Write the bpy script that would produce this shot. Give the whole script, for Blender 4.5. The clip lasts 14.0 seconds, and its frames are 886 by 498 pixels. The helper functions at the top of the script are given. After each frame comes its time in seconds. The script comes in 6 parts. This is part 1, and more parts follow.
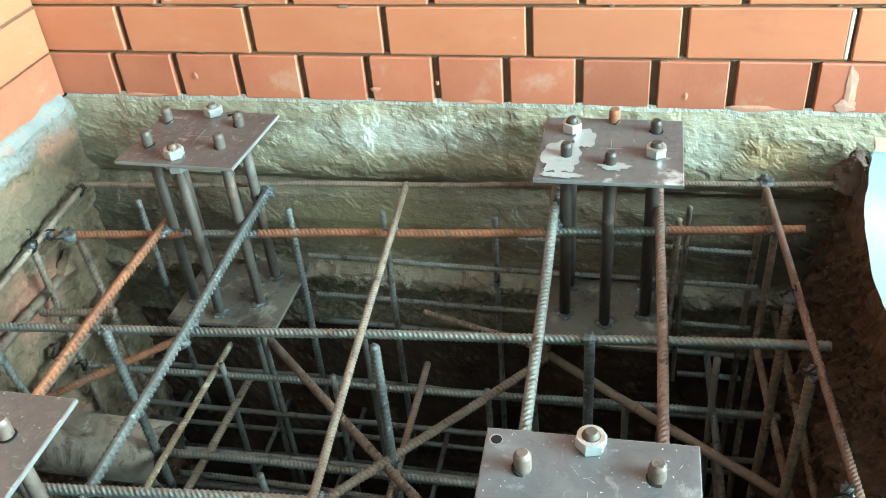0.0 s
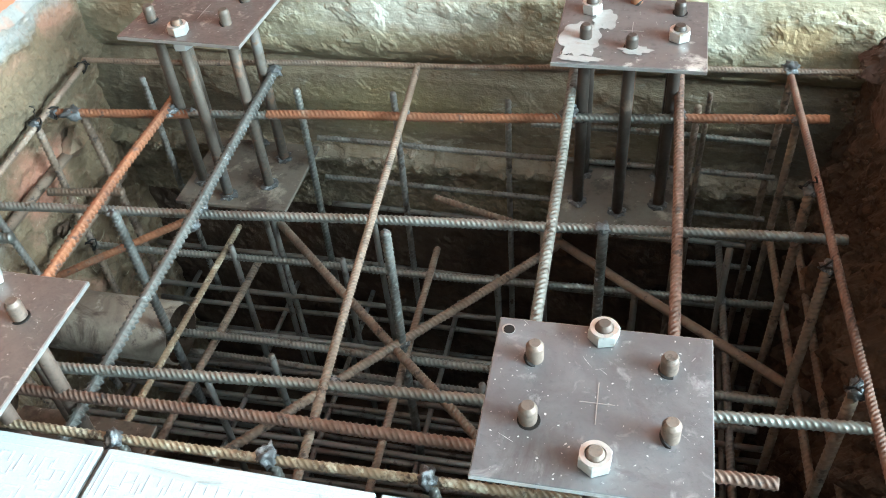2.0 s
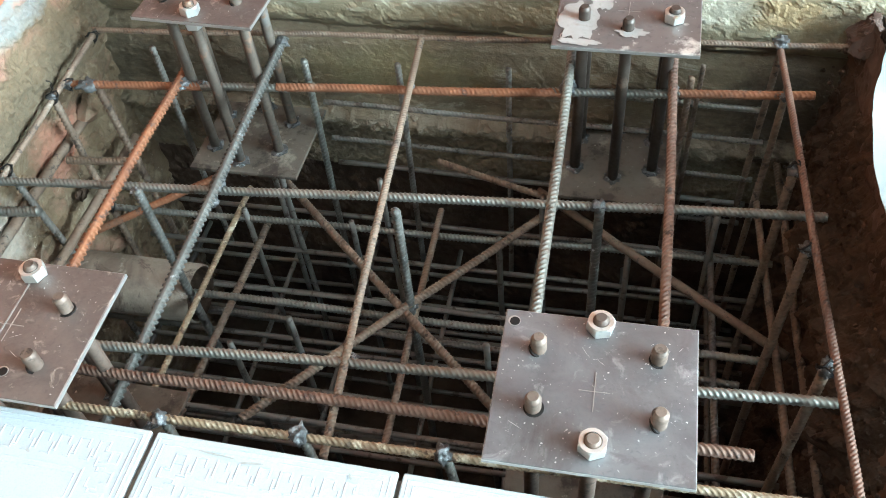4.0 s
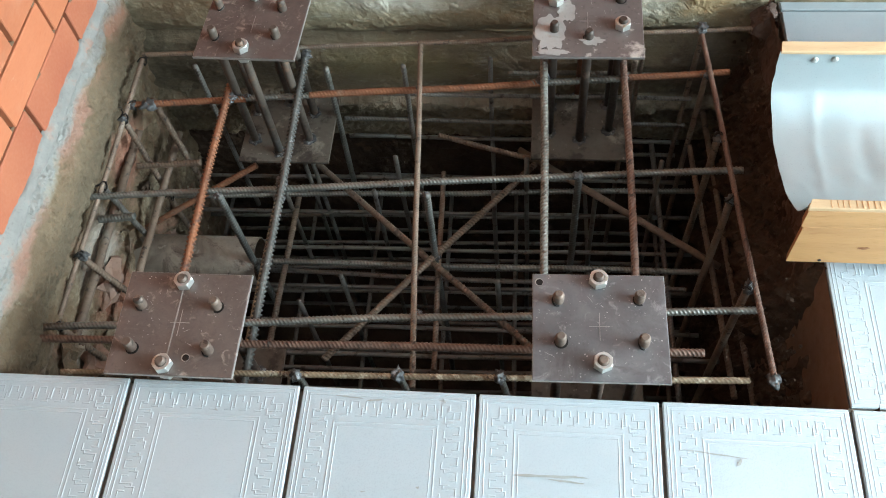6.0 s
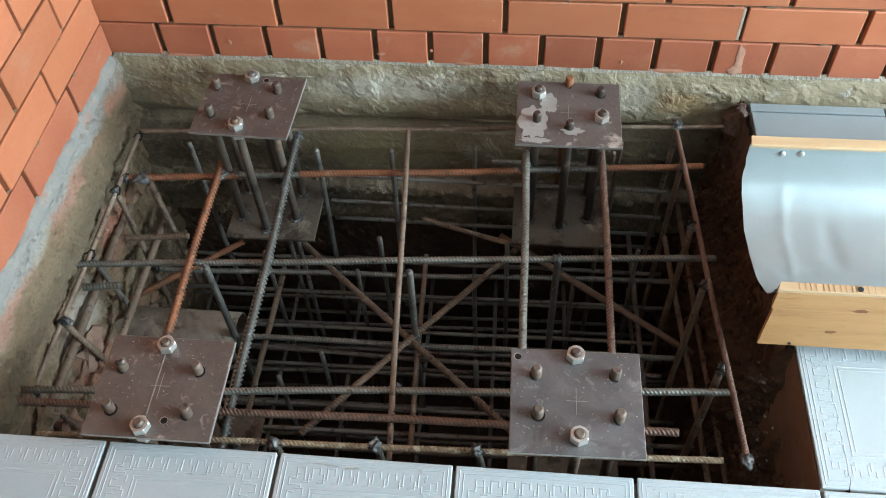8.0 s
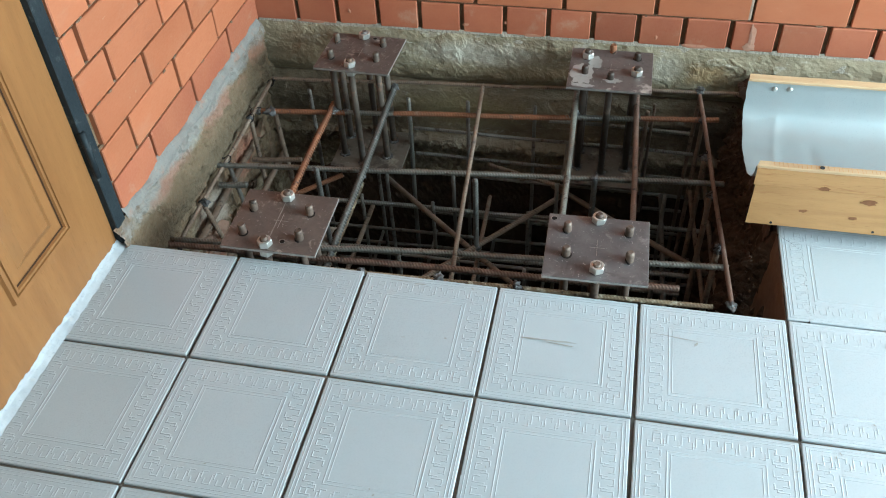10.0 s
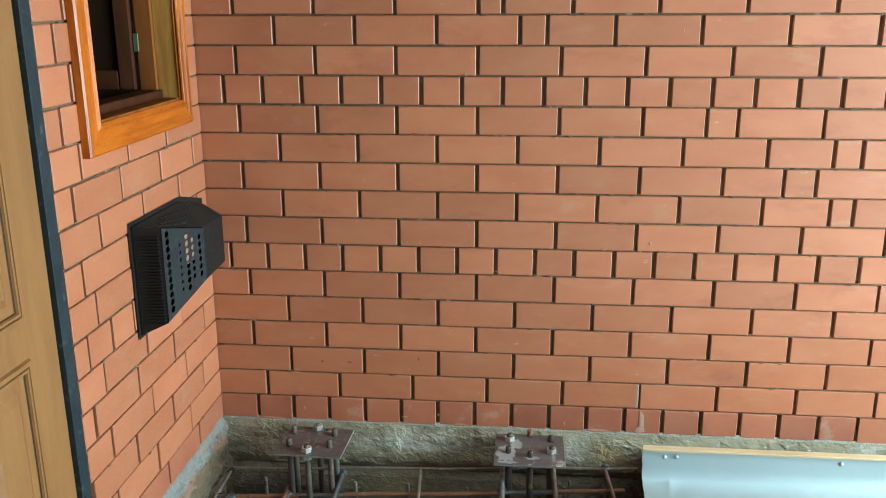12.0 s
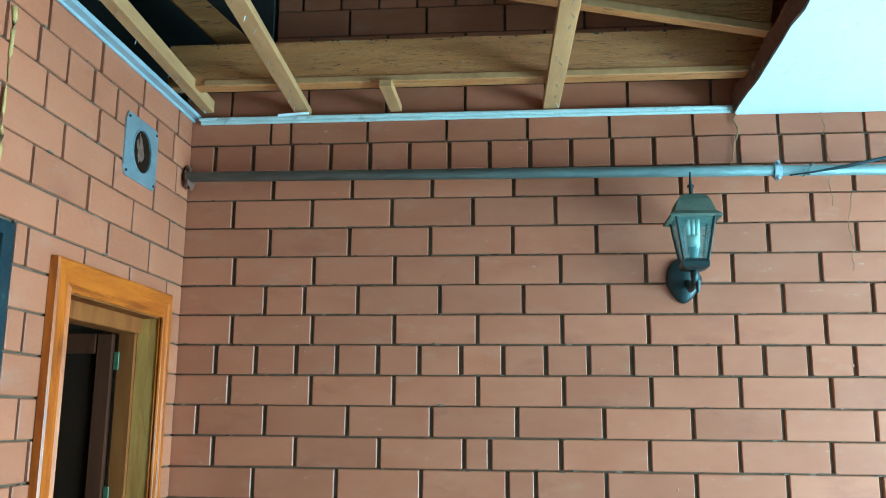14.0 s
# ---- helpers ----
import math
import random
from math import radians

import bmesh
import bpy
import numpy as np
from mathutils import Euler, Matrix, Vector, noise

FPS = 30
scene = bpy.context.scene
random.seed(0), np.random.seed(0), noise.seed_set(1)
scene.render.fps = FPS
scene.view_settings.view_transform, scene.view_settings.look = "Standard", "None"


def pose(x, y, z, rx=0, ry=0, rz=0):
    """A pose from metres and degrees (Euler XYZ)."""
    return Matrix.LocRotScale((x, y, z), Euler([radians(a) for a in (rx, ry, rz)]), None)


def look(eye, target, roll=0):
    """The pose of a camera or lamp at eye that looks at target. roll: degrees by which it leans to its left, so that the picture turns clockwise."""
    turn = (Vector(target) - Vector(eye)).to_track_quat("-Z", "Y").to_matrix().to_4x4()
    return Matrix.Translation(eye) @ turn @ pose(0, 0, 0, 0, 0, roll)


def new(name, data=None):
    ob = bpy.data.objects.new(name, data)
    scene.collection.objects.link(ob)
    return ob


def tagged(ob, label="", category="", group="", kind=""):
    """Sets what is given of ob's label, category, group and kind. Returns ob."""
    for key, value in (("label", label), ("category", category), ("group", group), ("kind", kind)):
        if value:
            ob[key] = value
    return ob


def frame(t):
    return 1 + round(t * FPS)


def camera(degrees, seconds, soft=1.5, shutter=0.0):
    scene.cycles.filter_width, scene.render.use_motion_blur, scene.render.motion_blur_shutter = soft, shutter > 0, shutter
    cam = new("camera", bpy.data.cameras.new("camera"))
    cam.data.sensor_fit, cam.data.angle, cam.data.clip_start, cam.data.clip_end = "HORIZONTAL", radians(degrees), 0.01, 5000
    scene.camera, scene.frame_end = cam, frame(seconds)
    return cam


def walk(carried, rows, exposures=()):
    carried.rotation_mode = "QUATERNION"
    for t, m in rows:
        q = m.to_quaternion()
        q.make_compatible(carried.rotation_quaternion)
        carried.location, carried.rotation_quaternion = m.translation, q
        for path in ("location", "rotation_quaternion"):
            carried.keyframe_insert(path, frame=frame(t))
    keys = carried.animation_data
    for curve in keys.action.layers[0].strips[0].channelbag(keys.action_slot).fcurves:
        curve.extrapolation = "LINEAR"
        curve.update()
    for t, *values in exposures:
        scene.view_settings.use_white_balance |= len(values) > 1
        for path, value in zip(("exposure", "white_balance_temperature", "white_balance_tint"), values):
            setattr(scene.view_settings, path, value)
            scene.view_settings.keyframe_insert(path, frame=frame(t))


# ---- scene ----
cam = camera(53.4, 14.0, soft=1.0)
PATH = [
    (0, (1.145, -1.443, 0.788), (0.726, 0.131, -0.373), -5.3),
    (0.5, (1.143, -1.444, 0.787), (0.707, 0.059, -0.459), -5.8),
    (1, (1.142, -1.435, 0.79), (0.723, -0.006, -0.545), -6.4),
    (1.5, (1.132, -1.435, 0.779), (0.714, -0.001, -0.55), -5.1),
    (2, (1.13, -1.424, 0.783), (0.721, -0.024, -0.586), -5.3),
    (2.5, (1.118, -1.423, 0.78), (0.715, -0.036, -0.604), -5.5),
    (3, (1.115, -1.42, 0.767), (0.723, -0.048, -0.634), -5.1),
    (5.5, (1.098, -1.397, 1.351), (0.797, -0.361, -0.334), -9.8),
    (6, (0.989, -1.561, 1.418), (0.797, -0.523, -0.28), -7.3),
    (6.5, (0.948, -1.606, 1.445), (0.822, -0.515, -0.227), -4.0),
    (7, (0.947, -1.605, 1.435), (0.852, -0.482, -0.217), -1.9),
    (9.5, (1.091, -2.029, 1.417), (0.795, -0.655, -0.006), -3.3),
    (10, (1.105, -2.336, 1.423), (0.773, -0.926, 0.043), -2.9),
    (10.5, (1.093, -2.637, 1.449), (0.766, -1.017, 0.323), -3.7),
    (11, (1.084, -2.745, 1.472), (0.867, -0.991, 0.536), -1.3),
    (11.5, (1.077, -2.792, 1.491), (0.874, -0.937, 0.772), -0.4),
    (12, (1.073, -2.811, 1.515), (0.886, -0.897, 0.965), -0.2),
    (12.5, (1.09, -2.817, 1.546), (0.888, -0.844, 1.287), 0.4),
    (13, (1.106, -2.814, 1.572), (0.897, -0.826, 1.627), 0.5),
    (13.5, (1.109, -2.806, 1.591), (0.905, -0.835, 1.861), 0.4),
    (14, (1.102, -2.714, 1.607), (0.914, -0.76, 1.99), 0.5),
]
# seconds, stops, kelvin, tint of the camera's own automatic exposure and white balance
TONES = [(0, 1.33, 5250, -18), (0.5, 1.38, 5300, -14), (1.0, 1.44, 5500, -6), (3.0, 1.34, 5550, -4), (5.5, 0.90, 5900, 2), (6.0, 0.47, 5950, 3), (6.5, 0.31, 5950, 3), (7.0, 0.28, 5950, 3), (9.5, 0.13, 5850, 2), (10.0, 0.06, 5850, 0), (10.5, -0.28, 5900, 0), (11.0, -0.48, 6000, 0), (11.5, -0.28, 6000, -2), (12.0, -0.08, 5650, -8), (12.5, -0.09, 5050, -9), (12.9, -0.11, 4750, -18), (13.4, -0.02, 4480, -23), (14.0, 0.03, 4180, -28)]
walk(cam, [(t, look(eye, target, roll)) for t, eye, target, roll in PATH], TONES)

# ---- world and light ----
world = bpy.data.worlds.new("sky")
world.use_nodes = True
scene.world = world
sky = world.node_tree.nodes.new("ShaderNodeTexSky")
sky.sky_type, sky.sun_disc = "NISHITA", False
sky.sun_elevation, sky.sun_rotation = radians(38), radians(120)
world.node_tree.links.new(sky.outputs[0], world.node_tree.nodes["Background"].inputs["Color"])
world.node_tree.nodes["Background"].inputs["Strength"].default_value = 0.12


def area_light(name, at, target, w, h, watts, colour):
    data = bpy.data.lights.new(name, "AREA")
    data.shape, data.size, data.size_y, data.energy, data.color = "RECTANGLE", w, h, watts, colour
    ob = new(name, data)
    ob.matrix_basis = look(at, target)
    return ob


area_light("daylight_side_opening", (4.45, -1.40, 1.10), (1.8, -1.2, -0.30), 2.4, 1.7, 410, (0.84, 0.95, 1.0))
area_light("daylight_rear_opening", (3.2, -7.9, 1.15), (2.4, 0, 1.0), 3.0, 1.7, 8, (0.90, 0.97, 1.0))

# ---- materials ----


def mat(name, a, b, scale=8.0, fine=70.0, rough=(0.6, 0.85), metal=0.0, bump=0.3, dist=0.003, spots=None, spot_scale=6.0, spot_at=0.62,
        stretch=(1, 1, 1), piece=0.0, coat=0.0, pits=0.58, spot2=None, spot2_scale=3.0, spot2_at=0.6, hard=0.08, distort=0.0, spec=0.5, fleck=None, fleck_scale=60.0, fleck_at=0.6):
    """A surface of two tones in soft clouds, with grain, up to two kinds of stains, fine flecks and relief."""
    m = bpy.data.materials.new(name)
    m.use_nodes = True
    nt = m.node_tree
    n, link = nt.nodes, nt.links.new
    p = n["Principled BSDF"]
    tc, info = n.new("ShaderNodeTexCoord"), n.new("ShaderNodeObjectInfo")
    shift = n.new("ShaderNodeVectorMath")
    shift.operation = "MULTIPLY_ADD"
    comb = n.new("ShaderNodeCombineXYZ")
    geo, both, chance = n.new("ShaderNodeNewGeometry"), n.new("ShaderNodeMath"), n.new("ShaderNodeMath")
    link(info.outputs["Random"], both.inputs[0])
    link(geo.outputs["Random Per Island"], both.inputs[1])
    chance.operation = "FRACT"
    link(both.outputs[0], chance.inputs[0])
    for i in range(3):
        link(chance.outputs[0], comb.inputs[i])
    link(comb.outputs[0], shift.inputs[0])
    shift.inputs[1].default_value = (37.0, 53.0, 71.0) if piece else (0, 0, 0)
    link(tc.outputs["Object"], shift.inputs[2])
    mp = n.new("ShaderNodeMapping")
    mp.inputs["Scale"].default_value = stretch
    link(shift.outputs[0], mp.inputs["Vector"])

    def cloud(sc, detail=6.0, rough_=0.6):
        t = n.new("ShaderNodeTexNoise")
        t.inputs["Scale"].default_value, t.inputs["Detail"].default_value, t.inputs["Roughness"].default_value = sc, detail, rough_
        t.inputs["Distortion"].default_value = distort
        link(mp.outputs[0], t.inputs["Vector"])
        return t.outputs["Fac"]

    def ramp(src, lo, hi):
        r = n.new("ShaderNodeMapRange")
        r.inputs["From Min"].default_value, r.inputs["From Max"].default_value = lo, hi
        link(src, r.inputs["Value"])
        return r.outputs[0]

    def mix(f, x, y, kind="MIX"):
        k = n.new("ShaderNodeMix")
        k.data_type, k.blend_type = "RGBA", kind
        if isinstance(f, float):
            k.inputs[0].default_value = f
        else:
            link(f, k.inputs[0])
        for v, s in ((x, k.inputs[6]), (y, k.inputs[7])):
            if isinstance(v, tuple):
                s.default_value = (*v, 1)
            else:
                link(v, s)
        return k.outputs[2]

    big, small = cloud(scale), cloud(fine, 4.0)
    col = mix(ramp(big, 0.32, 0.68), a, b)
    dark = tuple(0.62 * v for v in a)
    col = mix(ramp(small, pits, pits + 0.27), col, dark)
    if spots:
        col = mix(ramp(cloud(spot_scale, 8.0, 0.65), spot_at, spot_at + hard), col, spots)
    if spot2:
        col = mix(ramp(cloud(spot2_scale, 8.0, 0.7), spot2_at, spot2_at + hard), col, spot2)
    if fleck:
        col = mix(ramp(cloud(fleck_scale, 6.0, 0.7), fleck_at, fleck_at + 0.06), col, fleck)
    if piece:
        hsv = n.new("ShaderNodeHueSaturation")
        v = n.new("ShaderNodeMapRange")
        v.inputs["To Min"].default_value, v.inputs["To Max"].default_value = 1 - piece, 1 + piece
        link(chance.outputs[0], v.inputs["Value"])
        link(v.outputs[0], hsv.inputs["Value"])
        link(col, hsv.inputs["Color"])
        col = hsv.outputs[0]
    link(col, p.inputs["Base Color"])
    r = n.new("ShaderNodeMapRange")
    r.inputs["From Min"].default_value, r.inputs["From Max"].default_value = 0.3, 0.7
    r.inputs["To Min"].default_value, r.inputs["To Max"].default_value = rough
    link(small, r.inputs["Value"])
    link(r.outputs[0], p.inputs["Roughness"])
    p.inputs["Metallic"].default_value, p.inputs["Coat Weight"].default_value = metal, coat
    p.inputs["Coat Roughness"].default_value, p.inputs["Specular IOR Level"].default_value = 0.18, spec
    if bump:
        add = n.new("ShaderNodeMath")
        add.operation = "MULTIPLY_ADD"
        add.inputs[1].default_value = 0.5
        link(small, add.inputs[0])
        link(big, add.inputs[2])
        bp = n.new("ShaderNodeBump")
        bp.inputs["Strength"].default_value, bp.inputs["Distance"].default_value = bump, dist
        link(add.outputs[0], bp.inputs["Height"])
        link(bp.outputs[0], p.inputs["Normal"])
    return m


BRICK = mat("fired_brick", (0.358, 0.118, 0.053), (0.400, 0.146, 0.070), 6, 120, (0.38, 0.56), pits=0.68, bump=0.18, dist=0.002, piece=0.10,
            spots=(0.41, 0.205, 0.125), spot_scale=9, spot_at=0.58, hard=0.3, spot2=(0.235, 0.072, 0.043), spot2_scale=5.0, spot2_at=0.57, stretch=(0.7, 0.7, 1.6), fleck=(0.43, 0.25, 0.17), fleck_scale=24.0, fleck_at=0.665)
BRICK_OLD = mat("smeared_brick", (0.300, 0.088, 0.043), (0.355, 0.120, 0.058), 6, 140, (0.5, 0.75), bump=0.2, piece=0.18, spots=(0.38, 0.25, 0.175), spot_scale=9, spot_at=0.59, hard=0.2, pits=0.68)
MORTAR = mat("grey_mortar", (0.11, 0.068, 0.032), (0.16, 0.108, 0.06), 30, 300, (0.8, 0.95), bump=0.5, dist=0.004)
CONCRETE = mat("stained_concrete", (0.280, 0.238, 0.155), (0.165, 0.135, 0.082), 7, 130, (0.75, 0.95), bump=0.65, dist=0.006,
               spots=(0.36, 0.33, 0.26), spot_scale=14, spot_at=0.58, spot2=(0.14, 0.110, 0.068), spot2_scale=6, spot2_at=0.58, distort=0.5, stretch=(0.6, 0.6, 1.9), fleck=(0.43, 0.40, 0.32), fleck_scale=34.0, fleck_at=0.615)
BED = mat("pale_mortar_bed", (0.30, 0.272, 0.215), (0.22, 0.198, 0.155), 12, 90, (0.75, 0.95), bump=1.0, dist=0.012, spots=(0.37, 0.335, 0.27), spot_scale=24, spot_at=0.5, hard=0.25)
# Footing below the plinth, in darker and browner tones than the concrete above.
CONCRETE_LOW = mat("dark_footing_concrete", (0.208, 0.162, 0.100), (0.104, 0.077, 0.046), 7, 120, (0.7, 0.9), bump=1.0, dist=0.006,
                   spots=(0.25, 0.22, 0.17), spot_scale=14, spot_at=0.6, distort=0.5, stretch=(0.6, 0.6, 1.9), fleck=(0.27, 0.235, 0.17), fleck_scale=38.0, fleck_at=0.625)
PAINT_EDGE = mat("grey_paint_edge", (0.165, 0.157, 0.142), (0.215, 0.202, 0.178), 14, 140, (0.6, 0.8), bump=0.8, dist=0.004, spots=(0.27, 0.135, 0.085), spot_scale=14, spot_at=0.57, hard=0.14, spot2=(0.27, 0.25, 0.21), spot2_scale=30, spot2_at=0.6)
SOIL = mat("damp_soil", (0.085, 0.055, 0.037), (0.033, 0.021, 0.015), 9, 60, (0.85, 1.0), bump=1.0, dist=0.015, spots=(0.105, 0.062, 0.039), spot_scale=16, spot_at=0.6, spec=0.1)
CLAY = mat("brown_clay_face", (0.090, 0.050, 0.033), (0.050, 0.028, 0.019), 7, 60, (0.7, 0.9), bump=0.6, dist=0.006, spots=(0.17, 0.10, 0.06), spot_scale=9, spot_at=0.62)
TILE = mat("glazed_tile", (0.37, 0.412, 0.43), (0.40, 0.438, 0.455), 2.2, 420, (0.22, 0.38), bump=0.04, dist=0.002, piece=0.03, coat=0.25,
           spots=(0.355, 0.395, 0.41), spot_scale=5, spot_at=0.5, hard=0.3)
# Plain tile for the row by the wall, darker than the glazed one.
TILE_PLAIN = mat("darker_plain_tile", (0.215, 0.25, 0.262), (0.26, 0.295, 0.305), 5, 400, (0.4, 0.6), bump=0.15, piece=0.05, spots=(0.45, 0.38, 0.27), spot_scale=4, spot_at=0.66)
GROUT = mat("dark_grout", (0.10, 0.085, 0.07), (0.16, 0.13, 0.1), 40, 200, (0.85, 1.0), bump=0.4)
PLATE = mat("mill_scale_plate", (0.185, 0.178, 0.178), (0.115, 0.106, 0.106), 12, 140, (0.3, 0.55), 0.55, 0.3, 0.002, spots=(0.31, 0.30, 0.295), spot_scale=38, spot_at=0.57, piece=0.05, spot2=(0.095, 0.080, 0.076), spot2_scale=8, spot2_at=0.57, hard=0.16, distort=0.6)
PLATE_RED = mat("rust_tinted_plate", (0.165, 0.132, 0.116), (0.095, 0.074, 0.065), 11, 140, (0.4, 0.62), 0.4, 0.35, 0.002, spots=(0.36, 0.31, 0.27), spot_scale=42, spot_at=0.58, piece=0.05, spot2=(0.20, 0.165, 0.145), spot2_scale=11, spot2_at=0.55, hard=0.12, distort=0.6)
PLATE_SCUFF = mat("scuffed_plate", (0.125, 0.105, 0.097), (0.17, 0.148, 0.138), 6, 90, (0.38, 0.6), 0.45, 0.15, 0.002, spots=(0.55, 0.52, 0.47), spot_scale=4.3, spot_at=0.55, hard=0.04)
PLATE_LOW = mat("dusty_base_plate", (0.140, 0.118, 0.092), (0.080, 0.064, 0.048), 8, 80, (0.6, 0.8), 0.3, 0.3, 0.003, spots=(0.26, 0.225, 0.18), spot_scale=12, spot_at=0.6, spot2=(0.045, 0.032, 0.024), spot2_scale=16, spot2_at=0.53, fleck=(0.30, 0.265, 0.215), fleck_scale=60.0, fleck_at=0.63)
CUT = mat("bright_cut_steel", (0.42, 0.40, 0.37), (0.34, 0.32, 0.3), 30, 200, (0.35, 0.5), 0.7, 0.1)
ROD = mat("bare_rod_steel", (0.165, 0.122, 0.094), (0.092, 0.063, 0.048), 14, 150, (0.5, 0.7), 0.35, 0.25, 0.002, piece=0.12, spots=(0.25, 0.19, 0.15), spot_scale=25, fleck=(0.05, 0.036, 0.028), fleck_scale=32.0, fleck_at=0.56, pits=0.5)
ROD_DARK = mat("oil_blackened_rod", (0.075, 0.058, 0.046), (0.045, 0.033, 0.026), 14, 150, (0.4, 0.6), 0.35, 0.25, 0.002, piece=0.12, spots=(0.16, 0.12, 0.09), spot_scale=22)
ROD_GREY = mat("oiled_rod_steel", (0.13, 0.104, 0.080), (0.072, 0.055, 0.043), 9, 150, (0.5, 0.68), 0.35, 0.2, 0.002, piece=0.15, spots=(0.19, 0.185, 0.175), spot_scale=8, spot_at=0.55, hard=0.2, fleck=(0.17, 0.105, 0.068), fleck_scale=26.0, fleck_at=0.56, pits=0.5)
NUT = mat("zinc_nut", (0.50, 0.50, 0.47), (0.60, 0.60, 0.56), 30, 200, (0.3, 0.45), 0.75, 0.1, piece=0.08, spots=(0.4, 0.33, 0.24), spot_scale=40, spot_at=0.62)
BAR_GREY = mat("grey_steel_bar", (0.27, 0.262, 0.23), (0.135, 0.128, 0.11), 10, 160, (0.38, 0.55), 0.55, 0.25, 0.002, piece=0.1, spots=(0.26, 0.2, 0.15), spot_scale=12, spot_at=0.62, spot2=(0.15, 0.095, 0.06), spot2_scale=5, spot2_at=0.58, hard=0.12, fleck=(0.105, 0.082, 0.060), fleck_scale=46.0, fleck_at=0.58, pits=0.5)
BAR_DULL = mat("dull_grey_steel_bar", (0.21, 0.195, 0.165), (0.11, 0.098, 0.080), 10, 160, (0.5, 0.68), 0.35, 0.25, 0.002, piece=0.1, spots=(0.2, 0.15, 0.11), spot_scale=12, spot_at=0.6, hard=0.12, fleck=(0.075, 0.058, 0.044), fleck_scale=46.0, fleck_at=0.57, pits=0.5)
BAR_DARK = mat("blue_grey_steel_bar", (0.120, 0.114, 0.100), (0.068, 0.064, 0.056), 10, 160, (0.6, 0.75), 0.3, 0.25, 0.002, piece=0.1, spots=(0.18, 0.18, 0.17), spot_scale=14, spot_at=0.6, spot2=(0.15, 0.12, 0.1), spot2_scale=6, spot2_at=0.62, hard=0.12, fleck=(0.24, 0.245, 0.24), fleck_scale=50.0, fleck_at=0.61)
BAR_RUST = mat("orange_rusted_bar", (0.235, 0.093, 0.040), (0.140, 0.057, 0.028), 12, 140, (0.65, 0.85), 0.1, 0.4, 0.002, piece=0.1, spots=(0.24, 0.17, 0.12), spot_scale=14, spot_at=0.6, spot2=(0.13, 0.085, 0.062), spot2_scale=5, spot2_at=0.6, hard=0.12, fleck=(0.085, 0.046, 0.032), fleck_scale=48.0, fleck_at=0.57, pits=0.5)
BAR_BROWN = mat("brown_rusted_bar", (0.215, 0.152, 0.106), (0.120, 0.080, 0.055), 12, 140, (0.6, 0.8), 0.2, 0.35, 0.002, piece=0.12, spots=(0.25, 0.205, 0.16), spot_scale=14, spot_at=0.58, spot2=(0.105, 0.085, 0.072), spot2_scale=5, spot2_at=0.58, hard=0.12, fleck=(0.066, 0.047, 0.036), fleck_scale=50.0, fleck_at=0.57, pits=0.5)
BAR_RED = mat("red_brown_rusted_bar", (0.195, 0.118, 0.084), (0.115, 0.064, 0.046), 12, 140, (0.55, 0.75), 0.25, 0.35, 0.002, piece=0.1, spots=(0.24, 0.16, 0.12), spot_scale=16, spot_at=0.58, spot2=(0.12, 0.095, 0.08), spot2_scale=5, spot2_at=0.58, hard=0.12, fleck=(0.062, 0.042, 0.034), fleck_scale=50.0, fleck_at=0.57, pits=0.5)
BAR_PALE = mat("lime_splashed_bar", (0.24, 0.18, 0.11), (0.15, 0.10, 0.06), 14, 140, (0.65, 0.85), 0.1, 0.4, 0.002, piece=0.1, spots=(0.38, 0.33, 0.24), spot_scale=45, spot_at=0.53, fleck=(0.075, 0.05, 0.032), fleck_scale=40.0, fleck_at=0.57)
BAR_DEEP = mat("dull_deep_bar", (0.19, 0.18, 0.16), (0.12, 0.10, 0.083), 10, 120, (0.5, 0.7), 0.3, 0.25, 0.002, piece=0.2, spot2=(0.15, 0.1, 0.065), spot2_scale=4, spot2_at=0.58, hard=0.12, fleck=(0.065, 0.05, 0.038), fleck_scale=40.0, fleck_at=0.56)
CONCRETE_LEFT = mat("patched_plaster", (0.185, 0.128, 0.071), (0.098, 0.065, 0.036), 9, 140, (0.75, 0.95), bump=1.0, dist=0.008, spots=(0.285, 0.228, 0.150), spot_scale=8, spot_at=0.53, spot2=(0.26, 0.145, 0.095), spot2_scale=6.5, spot2_at=0.535, hard=0.14, distort=0.8, fleck=(0.37, 0.32, 0.225), fleck_scale=30.0, fleck_at=0.62)
WELD = mat("blue_black_weld", (0.10, 0.098, 0.096), (0.05, 0.049, 0.048), 40, 220, (0.45, 0.65), 0.4, 0.6, 0.003, piece=0.1, spots=(0.27, 0.28, 0.285), spot_scale=60, spot_at=0.55)
ZINC = mat("galvanised_sheet", (0.378, 0.422, 0.425), (0.322, 0.366, 0.370), 3, 420, (0.34, 0.46), 0.45, 0.04, 0.002, spots=(0.395, 0.46, 0.462), spot_scale=3, spot_at=0.5, hard=0.3)
ZINC_DULL = mat("weathered_zinc", (0.34, 0.38, 0.40), (0.42, 0.46, 0.48), 12, 120, (0.4, 0.55), 0.7, 0.15, 0.002, spots=(0.3, 0.25, 0.2), spot_scale=12, spot_at=0.66)
PINE = mat("sawn_pine", (0.45, 0.252, 0.098), (0.335, 0.170, 0.062), 2.5, 40, (0.6, 0.8), bump=0.3, dist=0.002, stretch=(1.2, 9, 9), piece=0.05, spots=(0.29, 0.130, 0.042), spot_scale=3.0, spot_at=0.585, distort=0.5)
